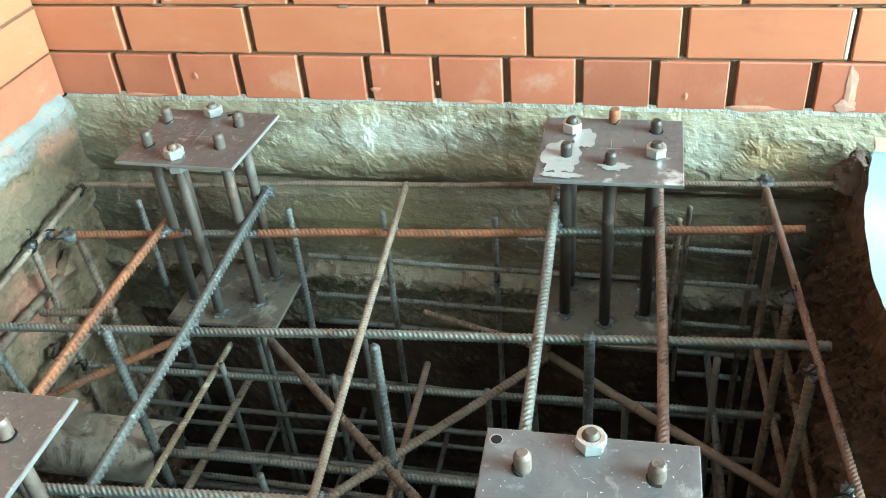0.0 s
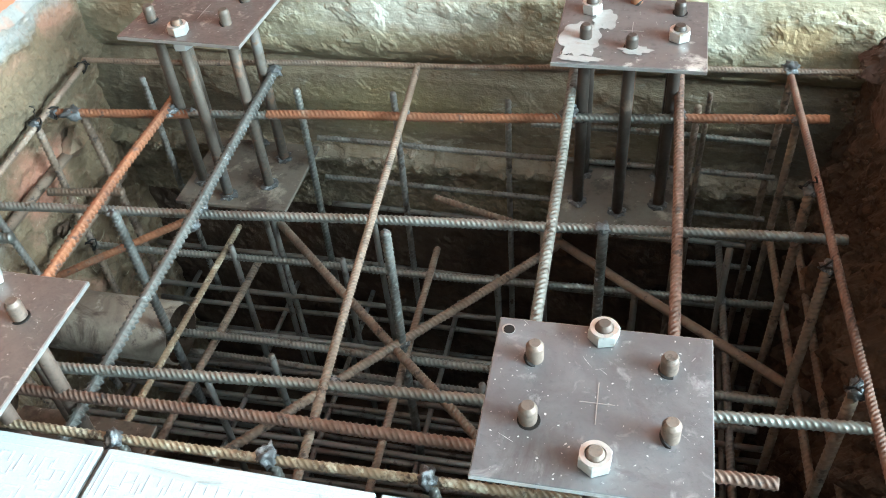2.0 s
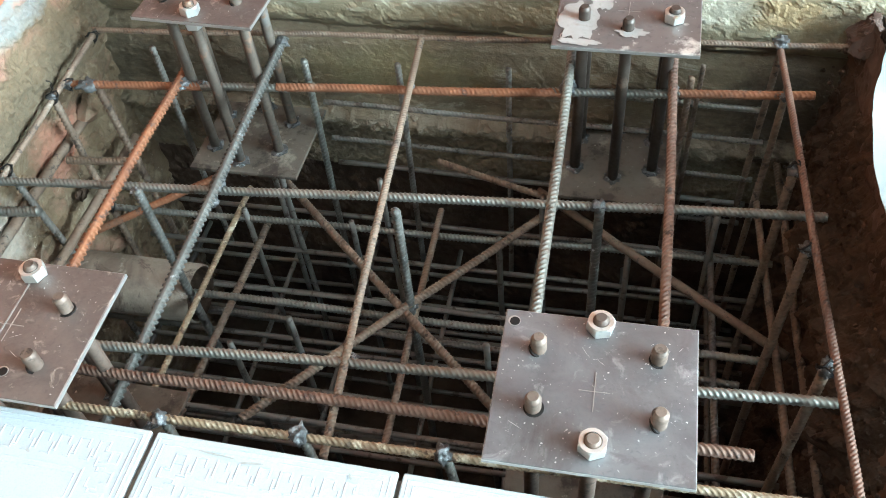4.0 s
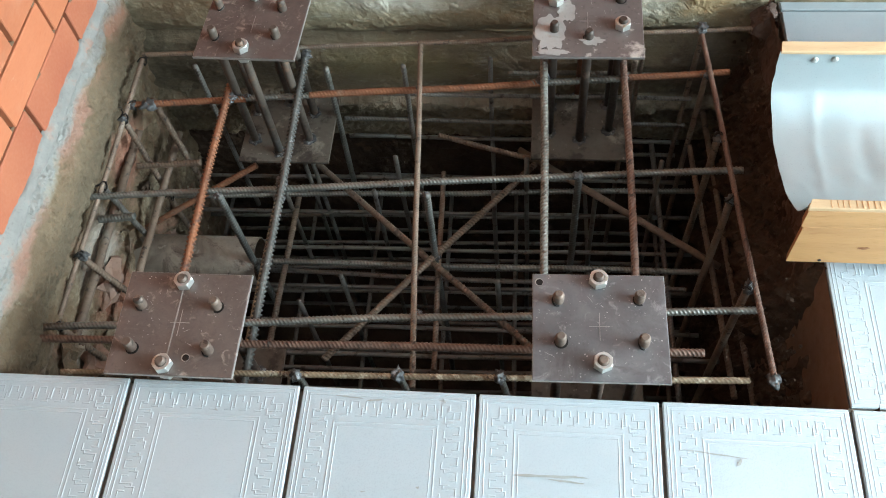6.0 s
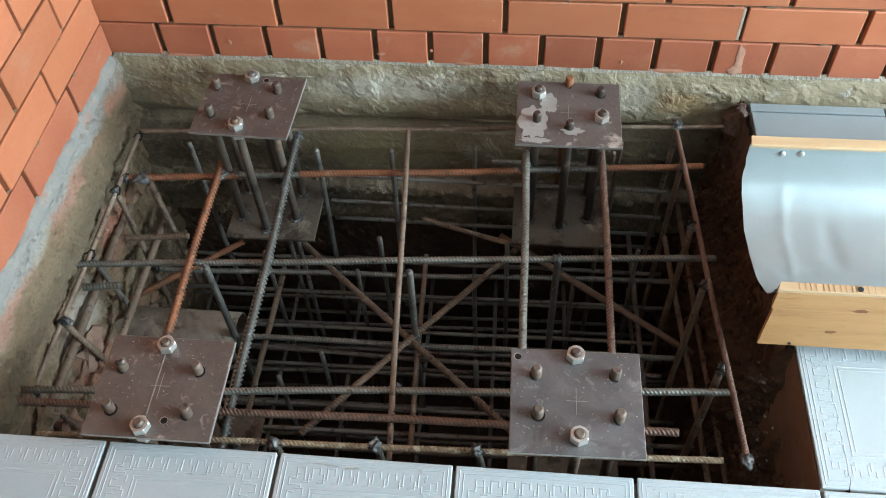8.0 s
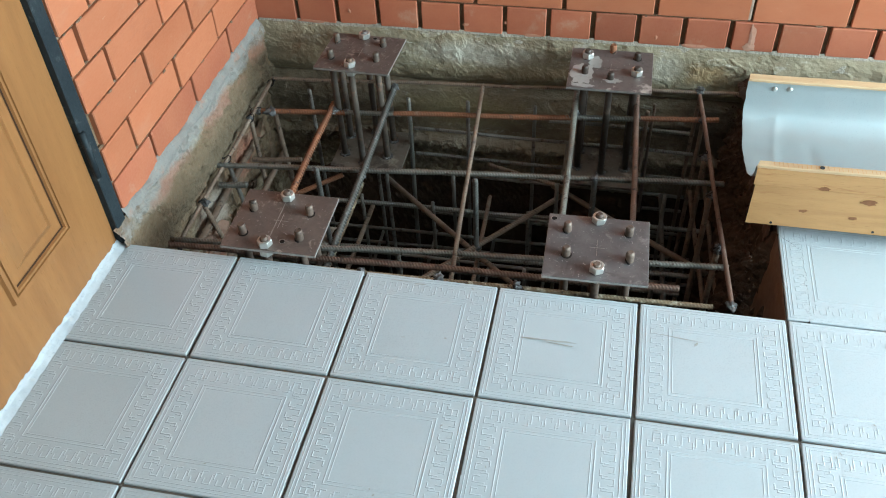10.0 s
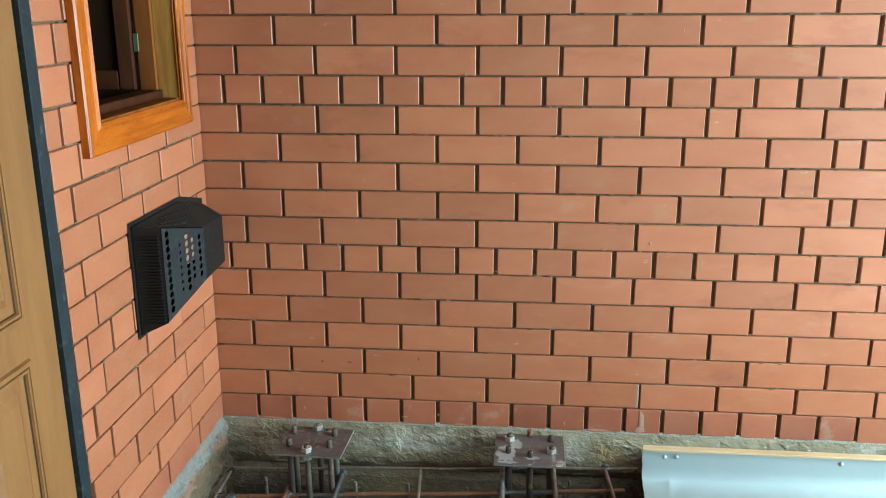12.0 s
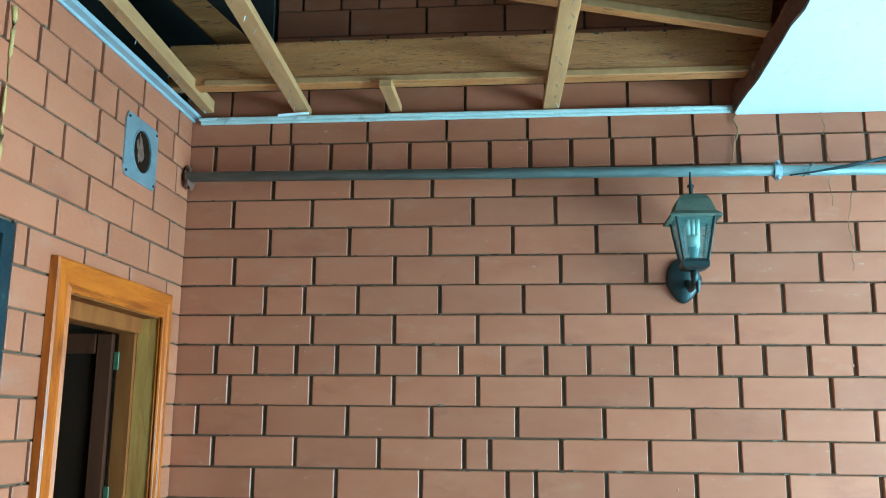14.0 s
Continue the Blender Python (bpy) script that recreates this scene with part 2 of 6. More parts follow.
PINE_PALE = mat("pale_planed_strip", (0.52, 0.37, 0.21), (0.43, 0.285, 0.15), 3, 60, (0.6, 0.8), bump=0.3, stretch=(1.2, 9, 9), piece=0.05, spots=(0.34, 0.2, 0.1), spot_scale=4, spot_at=0.64)
PINE_END = mat("pine_end_grain", (0.50, 0.27, 0.10), (0.36, 0.16, 0.06), 20, 90, (0.7, 0.9), bump=0.3)
BEAM = mat("rough_roof_timber", (0.62, 0.255, 0.066), (0.40, 0.148, 0.036), 2.2, 70, (0.42, 0.65), bump=0.9, dist=0.005, stretch=(1.0, 8, 8), piece=0.1, spots=(0.56, 0.30, 0.10), spot_scale=4, spot_at=0.58, spot2=(0.09, 0.042, 0.018), spot2_scale=14, spot2_at=0.57, distort=1.2, pits=0.52, fleck=(0.07, 0.036, 0.018), fleck_scale=30.0, fleck_at=0.62)
BATTEN = mat("pale_batten_wood", (0.50, 0.26, 0.095), (0.36, 0.175, 0.058), 3, 50, (0.7, 0.9), bump=0.4, stretch=(8, 1.2, 8), piece=0.08, spots=(0.3, 0.19, 0.1), spot_scale=5, spot_at=0.64)
VARNISH = mat("varnished_pine_casing", (0.50, 0.130, 0.008), (0.28, 0.056, 0.004), 2.6, 40, (0.25, 0.38), bump=0.10, coat=0.06, stretch=(9, 9, 1.1), spec=0.22, spots=(0.16, 0.036, 0.006), spot_scale=2.2, spot_at=0.53, hard=0.16, distort=0.7)
VARNISH_H = mat("varnished_pine_rail", (0.50, 0.130, 0.008), (0.28, 0.056, 0.004), 2.6, 40, (0.25, 0.38), bump=0.10, coat=0.06, stretch=(9, 1.1, 9), spec=0.22, spots=(0.16, 0.036, 0.006), spot_scale=2.2, spot_at=0.53, hard=0.16, distort=0.7)
JAMB = mat("pale_weathered_jamb", (0.60, 0.31, 0.070), (0.34, 0.155, 0.034), 2.5, 50, (0.5, 0.7), bump=0.25, stretch=(9, 9, 1.1), spots=(0.36, 0.125, 0.030), spot_scale=4, spot_at=0.53, hard=0.2, distort=0.8, spec=0.1)
INNER = mat("brown_inner_frame", (0.27, 0.092, 0.022), (0.17, 0.050, 0.013), 3, 50, (0.6, 0.8), bump=0.2, stretch=(8, 8, 1.2), spec=0.02)
SASH = mat("brown_sash_paint", (0.070, 0.022, 0.009), (0.046, 0.015, 0.006), 4, 60, (0.6, 0.8), bump=0.2, stretch=(8, 8, 1.2), spots=(0.09, 0.05, 0.03), spot_scale=9, spot_at=0.68, spec=0.08)
DOOR = mat("ochre_varnished_door", (0.250, 0.117, 0.040), (0.200, 0.089, 0.030), 2.2, 45, (0.38, 0.5), bump=0.1, stretch=(10, 10, 1.0), spec=0.3, distort=0.5)
GROOVE = mat("dark_groove_strip", (0.050, 0.022, 0.008), (0.034, 0.015, 0.006), 6, 60, (0.5, 0.7), bump=0.1, stretch=(8, 8, 1), spec=0.2)
IRON = mat("blue_black_iron_paint", (0.013, 0.019, 0.023), (0.022, 0.030, 0.034), 14, 120, (0.5, 0.7), 0.1, 0.5, 0.003, spots=(0.07, 0.08, 0.08), spot_scale=22, spot_at=0.6, spec=0.25)
NAVY = mat("navy_stove_enamel", (0.013, 0.020, 0.023), (0.018, 0.026, 0.029), 9, 140, (0.4, 0.55), 0.0, 0.1, spec=0.4)
HOOD = mat("blue_black_hood_paint", (0.012, 0.010, 0.009), (0.016, 0.013, 0.011), 8, 150, (0.5, 0.65), 0.0, 0.1, spec=0.15)
WHITE = mat("white_ceiling_panel", (0.80, 0.83, 0.83), (0.77, 0.80, 0.80), 3, 60, (0.35, 0.5), bump=0.03, spots=(0.7, 0.72, 0.7), spot_scale=4, spot_at=0.68)
TRIM = mat("dusty_white_plastic", (0.56, 0.60, 0.56), (0.64, 0.68, 0.63), 14, 120, (0.45, 0.6), bump=0.1, spots=(0.36, 0.35, 0.32), spot_scale=18, spot_at=0.58, stretch=(1, 1, 1))
SILL = mat("grey_white_sill_paint", (0.31, 0.335, 0.35), (0.38, 0.405, 0.415), 10, 120, (0.45, 0.6), bump=0.3, spots=(0.42, 0.4, 0.36), spot_scale=14, spot_at=0.62)
PLASTER = mat("plain_plaster", (0.55, 0.52, 0.47), (0.5, 0.47, 0.42), 3, 60, (0.8, 0.95), bump=0.1)
# Room plaster toned near black: the unlit interior is put into its colour.
DARK_TONED = mat("toned_dark_plaster", (0.045, 0.030, 0.022), (0.032, 0.022, 0.016), 3, 60, (0.8, 0.95), bump=0.1)
GALV_PIPE = mat("old_galvanised_pipe", (0.205, 0.240, 0.222), (0.130, 0.150, 0.138), 10, 120, (0.4, 0.55), 0.2, 0.2, stretch=(1, 6, 6), spots=(0.12, 0.11, 0.1), spot_scale=12, spot_at=0.64)
LANTERN = mat("green_black_cast_metal", (0.018, 0.026, 0.026), (0.028, 0.036, 0.034), 20, 160, (0.3, 0.45), 0.3, 0.2, spots=(0.06, 0.06, 0.045), spot_scale=16, spot_at=0.66)
BULB = mat("white_lamp_glass", (0.60, 0.57, 0.48), (0.54, 0.51, 0.43), 10, 60, (0.25, 0.35), bump=0.0)
RUSTY = mat("flaking_rust", (0.20, 0.095, 0.055), (0.12, 0.055, 0.035), 12, 120, (0.75, 0.95), 0.1, 0.6, 0.003, spots=(0.3, 0.17, 0.1), spot_scale=12, spot_at=0.62)
PIPE_DIRT = mat("earthy_steel_pipe", (0.235, 0.19, 0.145), (0.105, 0.078, 0.056), 14, 110, (0.6, 0.85), 0.15, 0.6, 0.003, spots=(0.27, 0.24, 0.20), spot_scale=20, spot_at=0.6, spot2=(0.06, 0.038, 0.026), spot2_scale=12, spot2_at=0.57, distort=0.8)
FOAM = mat("cured_foam", (0.55, 0.36, 0.12), (0.48, 0.28, 0.08), 30, 160, (0.7, 0.9), bump=0.8, dist=0.006)
# Matte near black for the pane and flue: their darkness is painted in.
BLACK = mat("painted_opening_dark", (0.018, 0.009, 0.005), (0.024, 0.012, 0.007), 3, 40, (0.8, 0.95), bump=0.0, spec=0.0)
FILM = mat("thin_mortar_film", (0.39, 0.170, 0.100), (0.415, 0.205, 0.130), 30, 160, (0.7, 0.9), bump=0.3, dist=0.002)
FILM_PALE = mat("thin_lime_film", (0.375, 0.185, 0.118), (0.40, 0.235, 0.165), 30, 160, (0.7, 0.9), bump=0.2)
CLAY_FACE = mat("dry_brown_clay", (0.19, 0.112, 0.070), (0.115, 0.065, 0.041), 7, 60, (0.7, 0.9), bump=0.5, dist=0.005, spots=(0.21, 0.14, 0.09), spot_scale=12, spot_at=0.6)
BEDJOINT = mat("brown_bed_mortar", (0.145, 0.082, 0.042), (0.095, 0.055, 0.028), 30, 260, (0.8, 0.95), bump=0.5, dist=0.003, spots=(0.28, 0.22, 0.16), spot_scale=20, spot_at=0.6)
LIME = mat("dried_lime", (0.30, 0.225, 0.17), (0.36, 0.28, 0.215), 20, 120, (0.8, 0.95), bump=0.5, dist=0.002)
CRUMB = mat("grey_mortar_bits", (0.165, 0.105, 0.062), (0.11, 0.070, 0.042), 40, 200, (0.8, 0.95), bump=0.4, spots=(0.25, 0.19, 0.13), spot_scale=9, spot_at=0.6)
STRAW = mat("dry_vine", (0.30, 0.18, 0.08), (0.22, 0.12, 0.05), 40, 160, (0.8, 0.95), bump=0.2)
BRASS = mat("greenish_brass_hinge", (0.085, 0.12, 0.05), (0.12, 0.15, 0.07), 20, 120, (0.5, 0.65), 0.2, 0.1)
GLASS = bpy.data.materials.new("lantern_glass")
GLASS.use_nodes = True
gp = GLASS.node_tree.nodes["Principled BSDF"]
gp.inputs["Base Color"].default_value, gp.inputs["Roughness"].default_value = (0.62, 0.74, 0.72, 1), 0.18
gp.inputs["Transmission Weight"].default_value, gp.inputs["IOR"].default_value = 0.95, 1.12

# Roof boards toned near black to hold the roof space's gloom; bark shares it.
DARK_TIMBER = mat("near_black_timber", (0.045, 0.034, 0.026), (0.025, 0.019, 0.015), 3, 60, (0.8, 0.95), bump=0.3)
DUSTY = mat("dusty_green_cast_roof", (0.085, 0.095, 0.065), (0.12, 0.125, 0.085), 14, 140, (0.55, 0.7), 0.1, 0.2, spots=(0.05, 0.06, 0.05), spot_scale=18, spot_at=0.6)


def stain(m, centre, size, colour, ragged=0.9):
    """A ragged patch of another colour round one spot of a surface."""
    n, link = m.node_tree.nodes, m.node_tree.links.new
    p = n["Principled BSDF"]
    old = p.inputs["Base Color"].links[0].from_socket
    tc, mp, ln, no = n.new("ShaderNodeTexCoord"), n.new("ShaderNodeMapping"), n.new("ShaderNodeVectorMath"), n.new("ShaderNodeTexNoise")
    mp.vector_type = "TEXTURE"
    mp.inputs["Location"].default_value, mp.inputs["Scale"].default_value = centre, size
    link(tc.outputs["Object"], mp.inputs["Vector"])
    ln.operation = "LENGTH"
    link(mp.outputs[0], ln.inputs[0])
    link(tc.outputs["Object"], no.inputs["Vector"])
    no.inputs["Scale"].default_value, no.inputs["Detail"].default_value, no.inputs["Roughness"].default_value = 26.0, 8.0, 0.7
    add, rr, mx = n.new("ShaderNodeMath"), n.new("ShaderNodeMapRange"), n.new("ShaderNodeMix")
    add.operation = "MULTIPLY_ADD"
    add.inputs[1].default_value = 2 * ragged
    link(no.outputs["Fac"], add.inputs[0])
    link(ln.outputs["Value"], add.inputs[2])
    rr.inputs["From Min"].default_value, rr.inputs["From Max"].default_value = 0.5 + ragged, 1.25 + ragged
    rr.inputs["To Min"].default_value, rr.inputs["To Max"].default_value = 0.9, 0.0
    link(add.outputs[0], rr.inputs["Value"])
    mx.data_type = "RGBA"
    link(rr.outputs[0], mx.inputs[0])
    link(old, mx.inputs[6])
    mx.inputs[7].default_value = (*colour, 1)
    link(mx.outputs[2], p.inputs["Base Color"])


stain(CONCRETE, (1.37, -0.03, -0.020), (0.060, 0.3, 0.040), (0.25, 0.175, 0.085), 1.4)
stain(CONCRETE, (1.26, -0.03, -0.01), (0.05, 0.3, 0.045), (0.31, 0.28, 0.21))
stain(CONCRETE, (0.70, -0.03, 0.00), (0.20, 0.3, 0.035), (0.36, 0.33, 0.262))
# Left corner darker: ambient shade there is put into the plinth's colour.
stain(CONCRETE, (0.16, -0.03, -0.02), (0.10, 0.3, 0.05), (0.17, 0.13, 0.075))
stain(CONCRETE, (0.95, -0.03, -0.055), (0.16, 0.3, 0.03), (0.20, 0.15, 0.085))
# Plinth darker and browner along its lower half.
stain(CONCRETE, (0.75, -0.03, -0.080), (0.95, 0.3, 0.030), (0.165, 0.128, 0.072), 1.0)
# Left corner of the footing: damp tone and corner shade in one dark patch.
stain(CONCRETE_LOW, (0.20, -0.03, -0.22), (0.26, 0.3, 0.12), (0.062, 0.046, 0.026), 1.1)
# Right end of the footing made darker.
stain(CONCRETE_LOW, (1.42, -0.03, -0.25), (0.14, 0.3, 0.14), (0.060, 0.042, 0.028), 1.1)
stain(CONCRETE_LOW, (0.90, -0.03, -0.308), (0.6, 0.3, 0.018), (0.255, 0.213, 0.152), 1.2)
stain(CONCRETE_LOW, (0.65, -0.03, -0.20), (0.22, 0.3, 0.06), (0.17, 0.135, 0.065))
for cy_, cz_, ry_, rz_, c_ in ((-0.10, 0.005, 0.06, 0.030, (0.27, 0.14, 0.088)), (-0.24, -0.03, 0.04, 0.025, (0.28, 0.15, 0.095)), (-0.30, -0.24, 0.08, 0.07, (0.30, 0.135, 0.085)), (-0.55, -0.26, 0.10, 0.06, (0.36, 0.31, 0.25)),
                               (-0.62, -0.36, 0.08, 0.06, (0.30, 0.13, 0.08)), (-0.80, -0.30, 0.07, 0.05, (0.36, 0.31, 0.25)), (-0.55, 0.02, 0.30, 0.022, (0.26, 0.225, 0.165)), (-0.82, 0.015, 0.12, 0.03, (0.25, 0.21, 0.155))):
    stain(CONCRETE_LEFT, (0.0, cy_, cz_), (0.4, ry_, rz_), c_)
# Browner, darker band along the upper plaster face.
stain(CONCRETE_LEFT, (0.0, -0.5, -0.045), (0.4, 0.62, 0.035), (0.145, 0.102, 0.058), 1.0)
stain(CONCRETE_LEFT, (0.0, -0.5, 0.032), (0.4, 0.62, 0.026), (0.222, 0.214, 0.194), 1.1)
stain(CONCRETE_LEFT, (0.0, -0.40, 0.000), (0.4, 0.10, 0.020), (0.26, 0.145, 0.10), 1.1)
stain(CONCRETE_LEFT, (0.0, -0.75, 0.006), (0.4, 0.12, 0.020), (0.27, 0.150, 0.105), 1.1)
# Darkest band, lower down the plaster, along its whole length.
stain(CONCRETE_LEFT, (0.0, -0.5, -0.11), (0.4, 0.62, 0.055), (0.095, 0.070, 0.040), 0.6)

# ---- builders ----


def thing(name, label, category, at=(0, 0, 0), group="", kind=""):
    ob = new(name)
    ob.empty_display_size = 0.05
    ob.location = at
    return tagged(ob, label, category, group, kind)


def adopt(ob, parent):
    ob.parent = parent
    if parent is not None and parent.type == "EMPTY":
        ob.matrix_parent_inverse = Matrix.Translation(parent.location).inverted()
    return ob


def raw(name, verts, faces, material, parent=None, label="", smooth=False):
    me = bpy.data.meshes.new(name)
    me.from_pydata(verts, [], faces)
    me.materials.append(material)
    if smooth:
        me.polygons.foreach_set("use_smooth", [True] * len(me.polygons))
    me.update()
    ob = new(name, me)
    adopt(ob, parent)
    return tagged(ob, label) if label else ob


def part(name, bm, material, parent, label="", smooth=False):
    me = bpy.data.meshes.new(name)
    bm.normal_update()
    bm.to_mesh(me)
    bm.free()
    me.materials.append(material)
    if smooth:
        me.polygons.foreach_set("use_smooth", [True] * len(me.polygons))
    ob = new(name, me)
    adopt(ob, parent)
    return tagged(ob, label) if label else ob


def box(x0, x1, y0, y1, z0, z1, bevel=0.0, bm=None, turn=None):
    """A block between the given faces, its edges rounded off; turn: a matrix applied to it."""
    out = bm if bm is not None else bmesh.new()
    b = bmesh.new()
    bmesh.ops.create_cube(b, size=1)
    for v in b.verts:
        v.co = Vector(((x0 + x1) / 2 + v.co.x * (x1 - x0), (y0 + y1) / 2 + v.co.y * (y1 - y0), (z0 + z1) / 2 + v.co.z * (z1 - z0)))
    if bevel:
        bmesh.ops.bevel(b, geom=b.edges[:], offset=bevel, segments=1, affect="EDGES", clamp_overlap=True)
    if turn is not None:
        b.transform(turn)
    tmp = bpy.data.meshes.new("tmp")
    b.to_mesh(tmp)
    b.free()
    out.from_mesh(tmp)
    bpy.data.meshes.remove(tmp)
    return out


def tube(a, b, r, sides=12, caps=True, r2=None, bm=None):
    """A round bar or pipe from a to b."""
    out = bm if bm is not None else bmesh.new()
    a, b = Vector(a), Vector(b)
    m = Matrix.Translation((a + b) / 2) @ (b - a).to_track_quat("Z", "Y").to_matrix().to_4x4()
    bmesh.ops.create_cone(out, cap_ends=caps, segments=sides, radius1=r, radius2=r if r2 is None else r2, depth=(b - a).length, matrix=m)
    return out


def ring_mesh(rings, closed=True, caps=False):
    """Faces that join rings of equally many points."""
    k = len(rings[0])
    verts = [tuple(p) for r in rings for p in r]
    faces = []
    for i in range(len(rings) - 1):
        for j in range(k if closed else k - 1):
            faces.append((i * k + j, i * k + (j + 1) % k, (i + 1) * k + (j + 1) % k, (i + 1) * k + j))
    if caps:
        faces.append(tuple(range(k))[::-1])
        faces.append(tuple((len(rings) - 1) * k + j for j in range(k)))
    return verts, faces


def sweep(points, r, sides=8, flat=1.0):
    """A bent round rod along points."""
    pts = [Vector(p) for p in points]
    rings = []
    for i, p in enumerate(pts):
        d = (pts[min(i + 1, len(pts) - 1)] - pts[max(i - 1, 0)]).normalized()
        q = d.to_track_quat("Z", "Y")
        rr = r[i] if isinstance(r, (list, tuple)) else r
        rings.append([p + q @ Vector((rr * math.cos(a), flat * rr * math.sin(a), 0)) for a in (2 * math.pi * j / sides for j in range(sides))])
    return ring_mesh(rings, True, True)


def rebar(name, a, b, r, material, parent, ribbed=True, bow=0.0, label="", pitch=0.0070, comb=False, fine=False):
    """A steel bar with slanting crescent ribs and two lengthwise seams; bow: how far its middle sags."""
    a, b = np.array(a, float), np.array(b, float)
    length = np.linalg.norm(b - a)
    d = (b - a) / length
    u = np.cross(d, (0.0, 0.0, 1.0) if abs(d[2]) < 0.9 else (0.0, 1.0, 0.0))
    u /= np.linalg.norm(u)
    w = np.cross(d, u)
    sides = 16 if comb else (24 if fine else 14) if ribbed else 8
    steps = int(length / (pitch / 6)) if ribbed else max(3, int(length / 0.05))
    s = np.linspace(0, length, steps + 1)
    th = np.arange(sides) * 2 * np.pi / sides
    S, T = np.meshgrid(s, th, indexing="ij")
    if ribbed and comb:
        # crescent ribs that stand out to both sides, with a plain seam along the top
        R = r * (0.80 + 0.50 * np.clip(1.3 * np.sin(2 * np.pi * S / pitch + 0.9 * np.sign(np.cos(T))) + 0.1, 0, 1) * np.abs(np.cos(T)) ** 4 + 0.12 * (np.abs(np.sin(T)) > 0.9))
    elif ribbed:
        lean = np.where(np.sin(T) >= 0, 1, -1) * np.cos(T) * (4.6 if fine else 2.8)
        high = 0.14 if "orange" in material.name else 0.27 if abs(d[2]) > 0.7 else 0.20
        R = r * (0.87 + high * np.clip((np.sin(2 * np.pi * S / pitch + lean) - 0.2) / 0.45, 0, 1) * np.abs(np.sin(T)) ** 0.5 + 0.06 * (np.abs(np.cos(T)) > 0.97))
    else:
        R = r * (1 + 0.05 * np.sin(S * 60 + T) + 0.03 * np.sin(S * 170 + 2 * T))
    # bent and dented as it was handled
    mid = bow * np.sin(np.pi * S / length) + 0.0016 * np.sin(S * 11 + 40 * a[0]) * (1 if length > 0.3 else 0)
    P = a + S[..., None] * d + R[..., None] * (np.cos(T)[..., None] * u + np.sin(T)[..., None] * w)
    P[..., 2] += mid
    P += (0.0014 * np.sin(S * 7.3 + 31 * a[1]) * np.sin(np.pi * S / length))[..., None] * u
    n = steps + 1
    idx = np.arange(n * sides).reshape(n, sides)
    q = np.stack([idx[:-1], np.roll(idx[:-1], -1, 1), np.roll(idx[1:], -1, 1), idx[1:]], -1).reshape(-1, 4)
    faces = [tuple(f) for f in q.tolist()] + [tuple(idx[0][::-1].tolist()), tuple(idx[-1].tolist())]
    return raw(name, P.reshape(-1, 3).tolist(), faces, material, parent, label, smooth=not comb)


def lump(at, r, seed, squash=(1, 1, 1), rough=0.45, detail=2):
    bm = bmesh.new()
    bmesh.ops.create_icosphere(bm, subdivisions=detail, radius=1)
    off = Vector((seed * 3.1, seed * 1.7, seed * 2.3))
    for v in bm.verts:
        k = 1 + rough * noise.noise(v.co * 1.7 + off) + 0.5 * rough * noise.noise(v.co * 4 + off)
        v.co = Vector(at) + Vector((v.co.x * squash[0], v.co.y * squash[1], v.co.z * squash[2])) * r * k
    return bm


def sheet(name, place, nu, nv, material, parent=None, label="", smooth=True):
    """A curved or rough surface: place(i, j) with both from 0 to 1."""
    verts = [tuple(place(i / nu, j / nv)) for i in range(nu + 1) for j in range(nv + 1)]
    k = nv + 1
    faces = [(i * k + j, (i + 1) * k + j, (i + 1) * k + j + 1, i * k + j + 1) for i in range(nu) for j in range(nv)]
    return raw(name, verts, faces, material, parent, label, smooth)


def fractal(x, y, z, octaves=4):
    return noise.fractal(Vector((x, y, z)), 0.9, 2.1, octaves)


def structure(ob, label, category):
    return tagged(ob, label, category, kind="structure")

# ---- the setting: brick walls ----
COURSE, FIRST, HIGH = 0.09375, 0.0567, 0.0884
HEADERS = {0: 0.130, 6: 0.068, 12: 0.083, 18: 0.123, 25: 0.082, 31: 0.10}
STARTS = {1: 0.170, 16: 0.290, 17: 0.172, 19: 0.170, 20: 0.273, 21: 0.168, 22: 0.280, 23: 0.155, 24: 0.284, 26: 0.267}
# courses with cut bricks: the joints, and where the even bond goes on
CUTS = {8: ((2.025, 2.098), 2.358), 9: ((1.876, 1.975), 2.235), 10: ((2.019, 2.105), 2.365), 11: ((1.625, 1.72), 1.978), 14: ((1.124,), 1.331),
        15: ((0.987,), 1.2), 16: ((0.074,), 0.29), 20: ((0.401,), 0.572), 26: ((0.334,), 0.59)}


def joints(course, end):
    """The upright joints of a course of the back wall."""
    if course in HEADERS:
        x, step = HEADERS[course], 0.1294
    else:
        x, step = STARTS.get(course, 0.130 if course % 2 else 0.260), 0.2598
    cut, after = CUTS.get(course, ((), 0))
    out = []
    while x < end:
        if cut and x + 0.01 >= cut[0] - 0.2 and (not out or x > cut[0] - 0.3):
            if x < cut[0]:
                out.append(x)
            out += cut
            x, cut = after, ()
            continue
        out.append(x)
        x += step
    return out


BRICKS = {}


def brick_mesh(length, old=False):
    """One brick's front: 30 mm deep, with slightly worn edges; its face lies in the plane y = 0."""
    key = (round(length, 3), old)
    if key not in BRICKS:
        bm = box(-length / 2, length / 2, 0, 0.05, -HIGH / 2, HIGH / 2, 0.0022)
        me = bpy.data.meshes.new("brick")
        bm.to_mesh(me)
        bm.free()
        me.materials.append(BRICK_OLD if old else BRICK)
        BRICKS[key] = me
    return BRICKS[key]


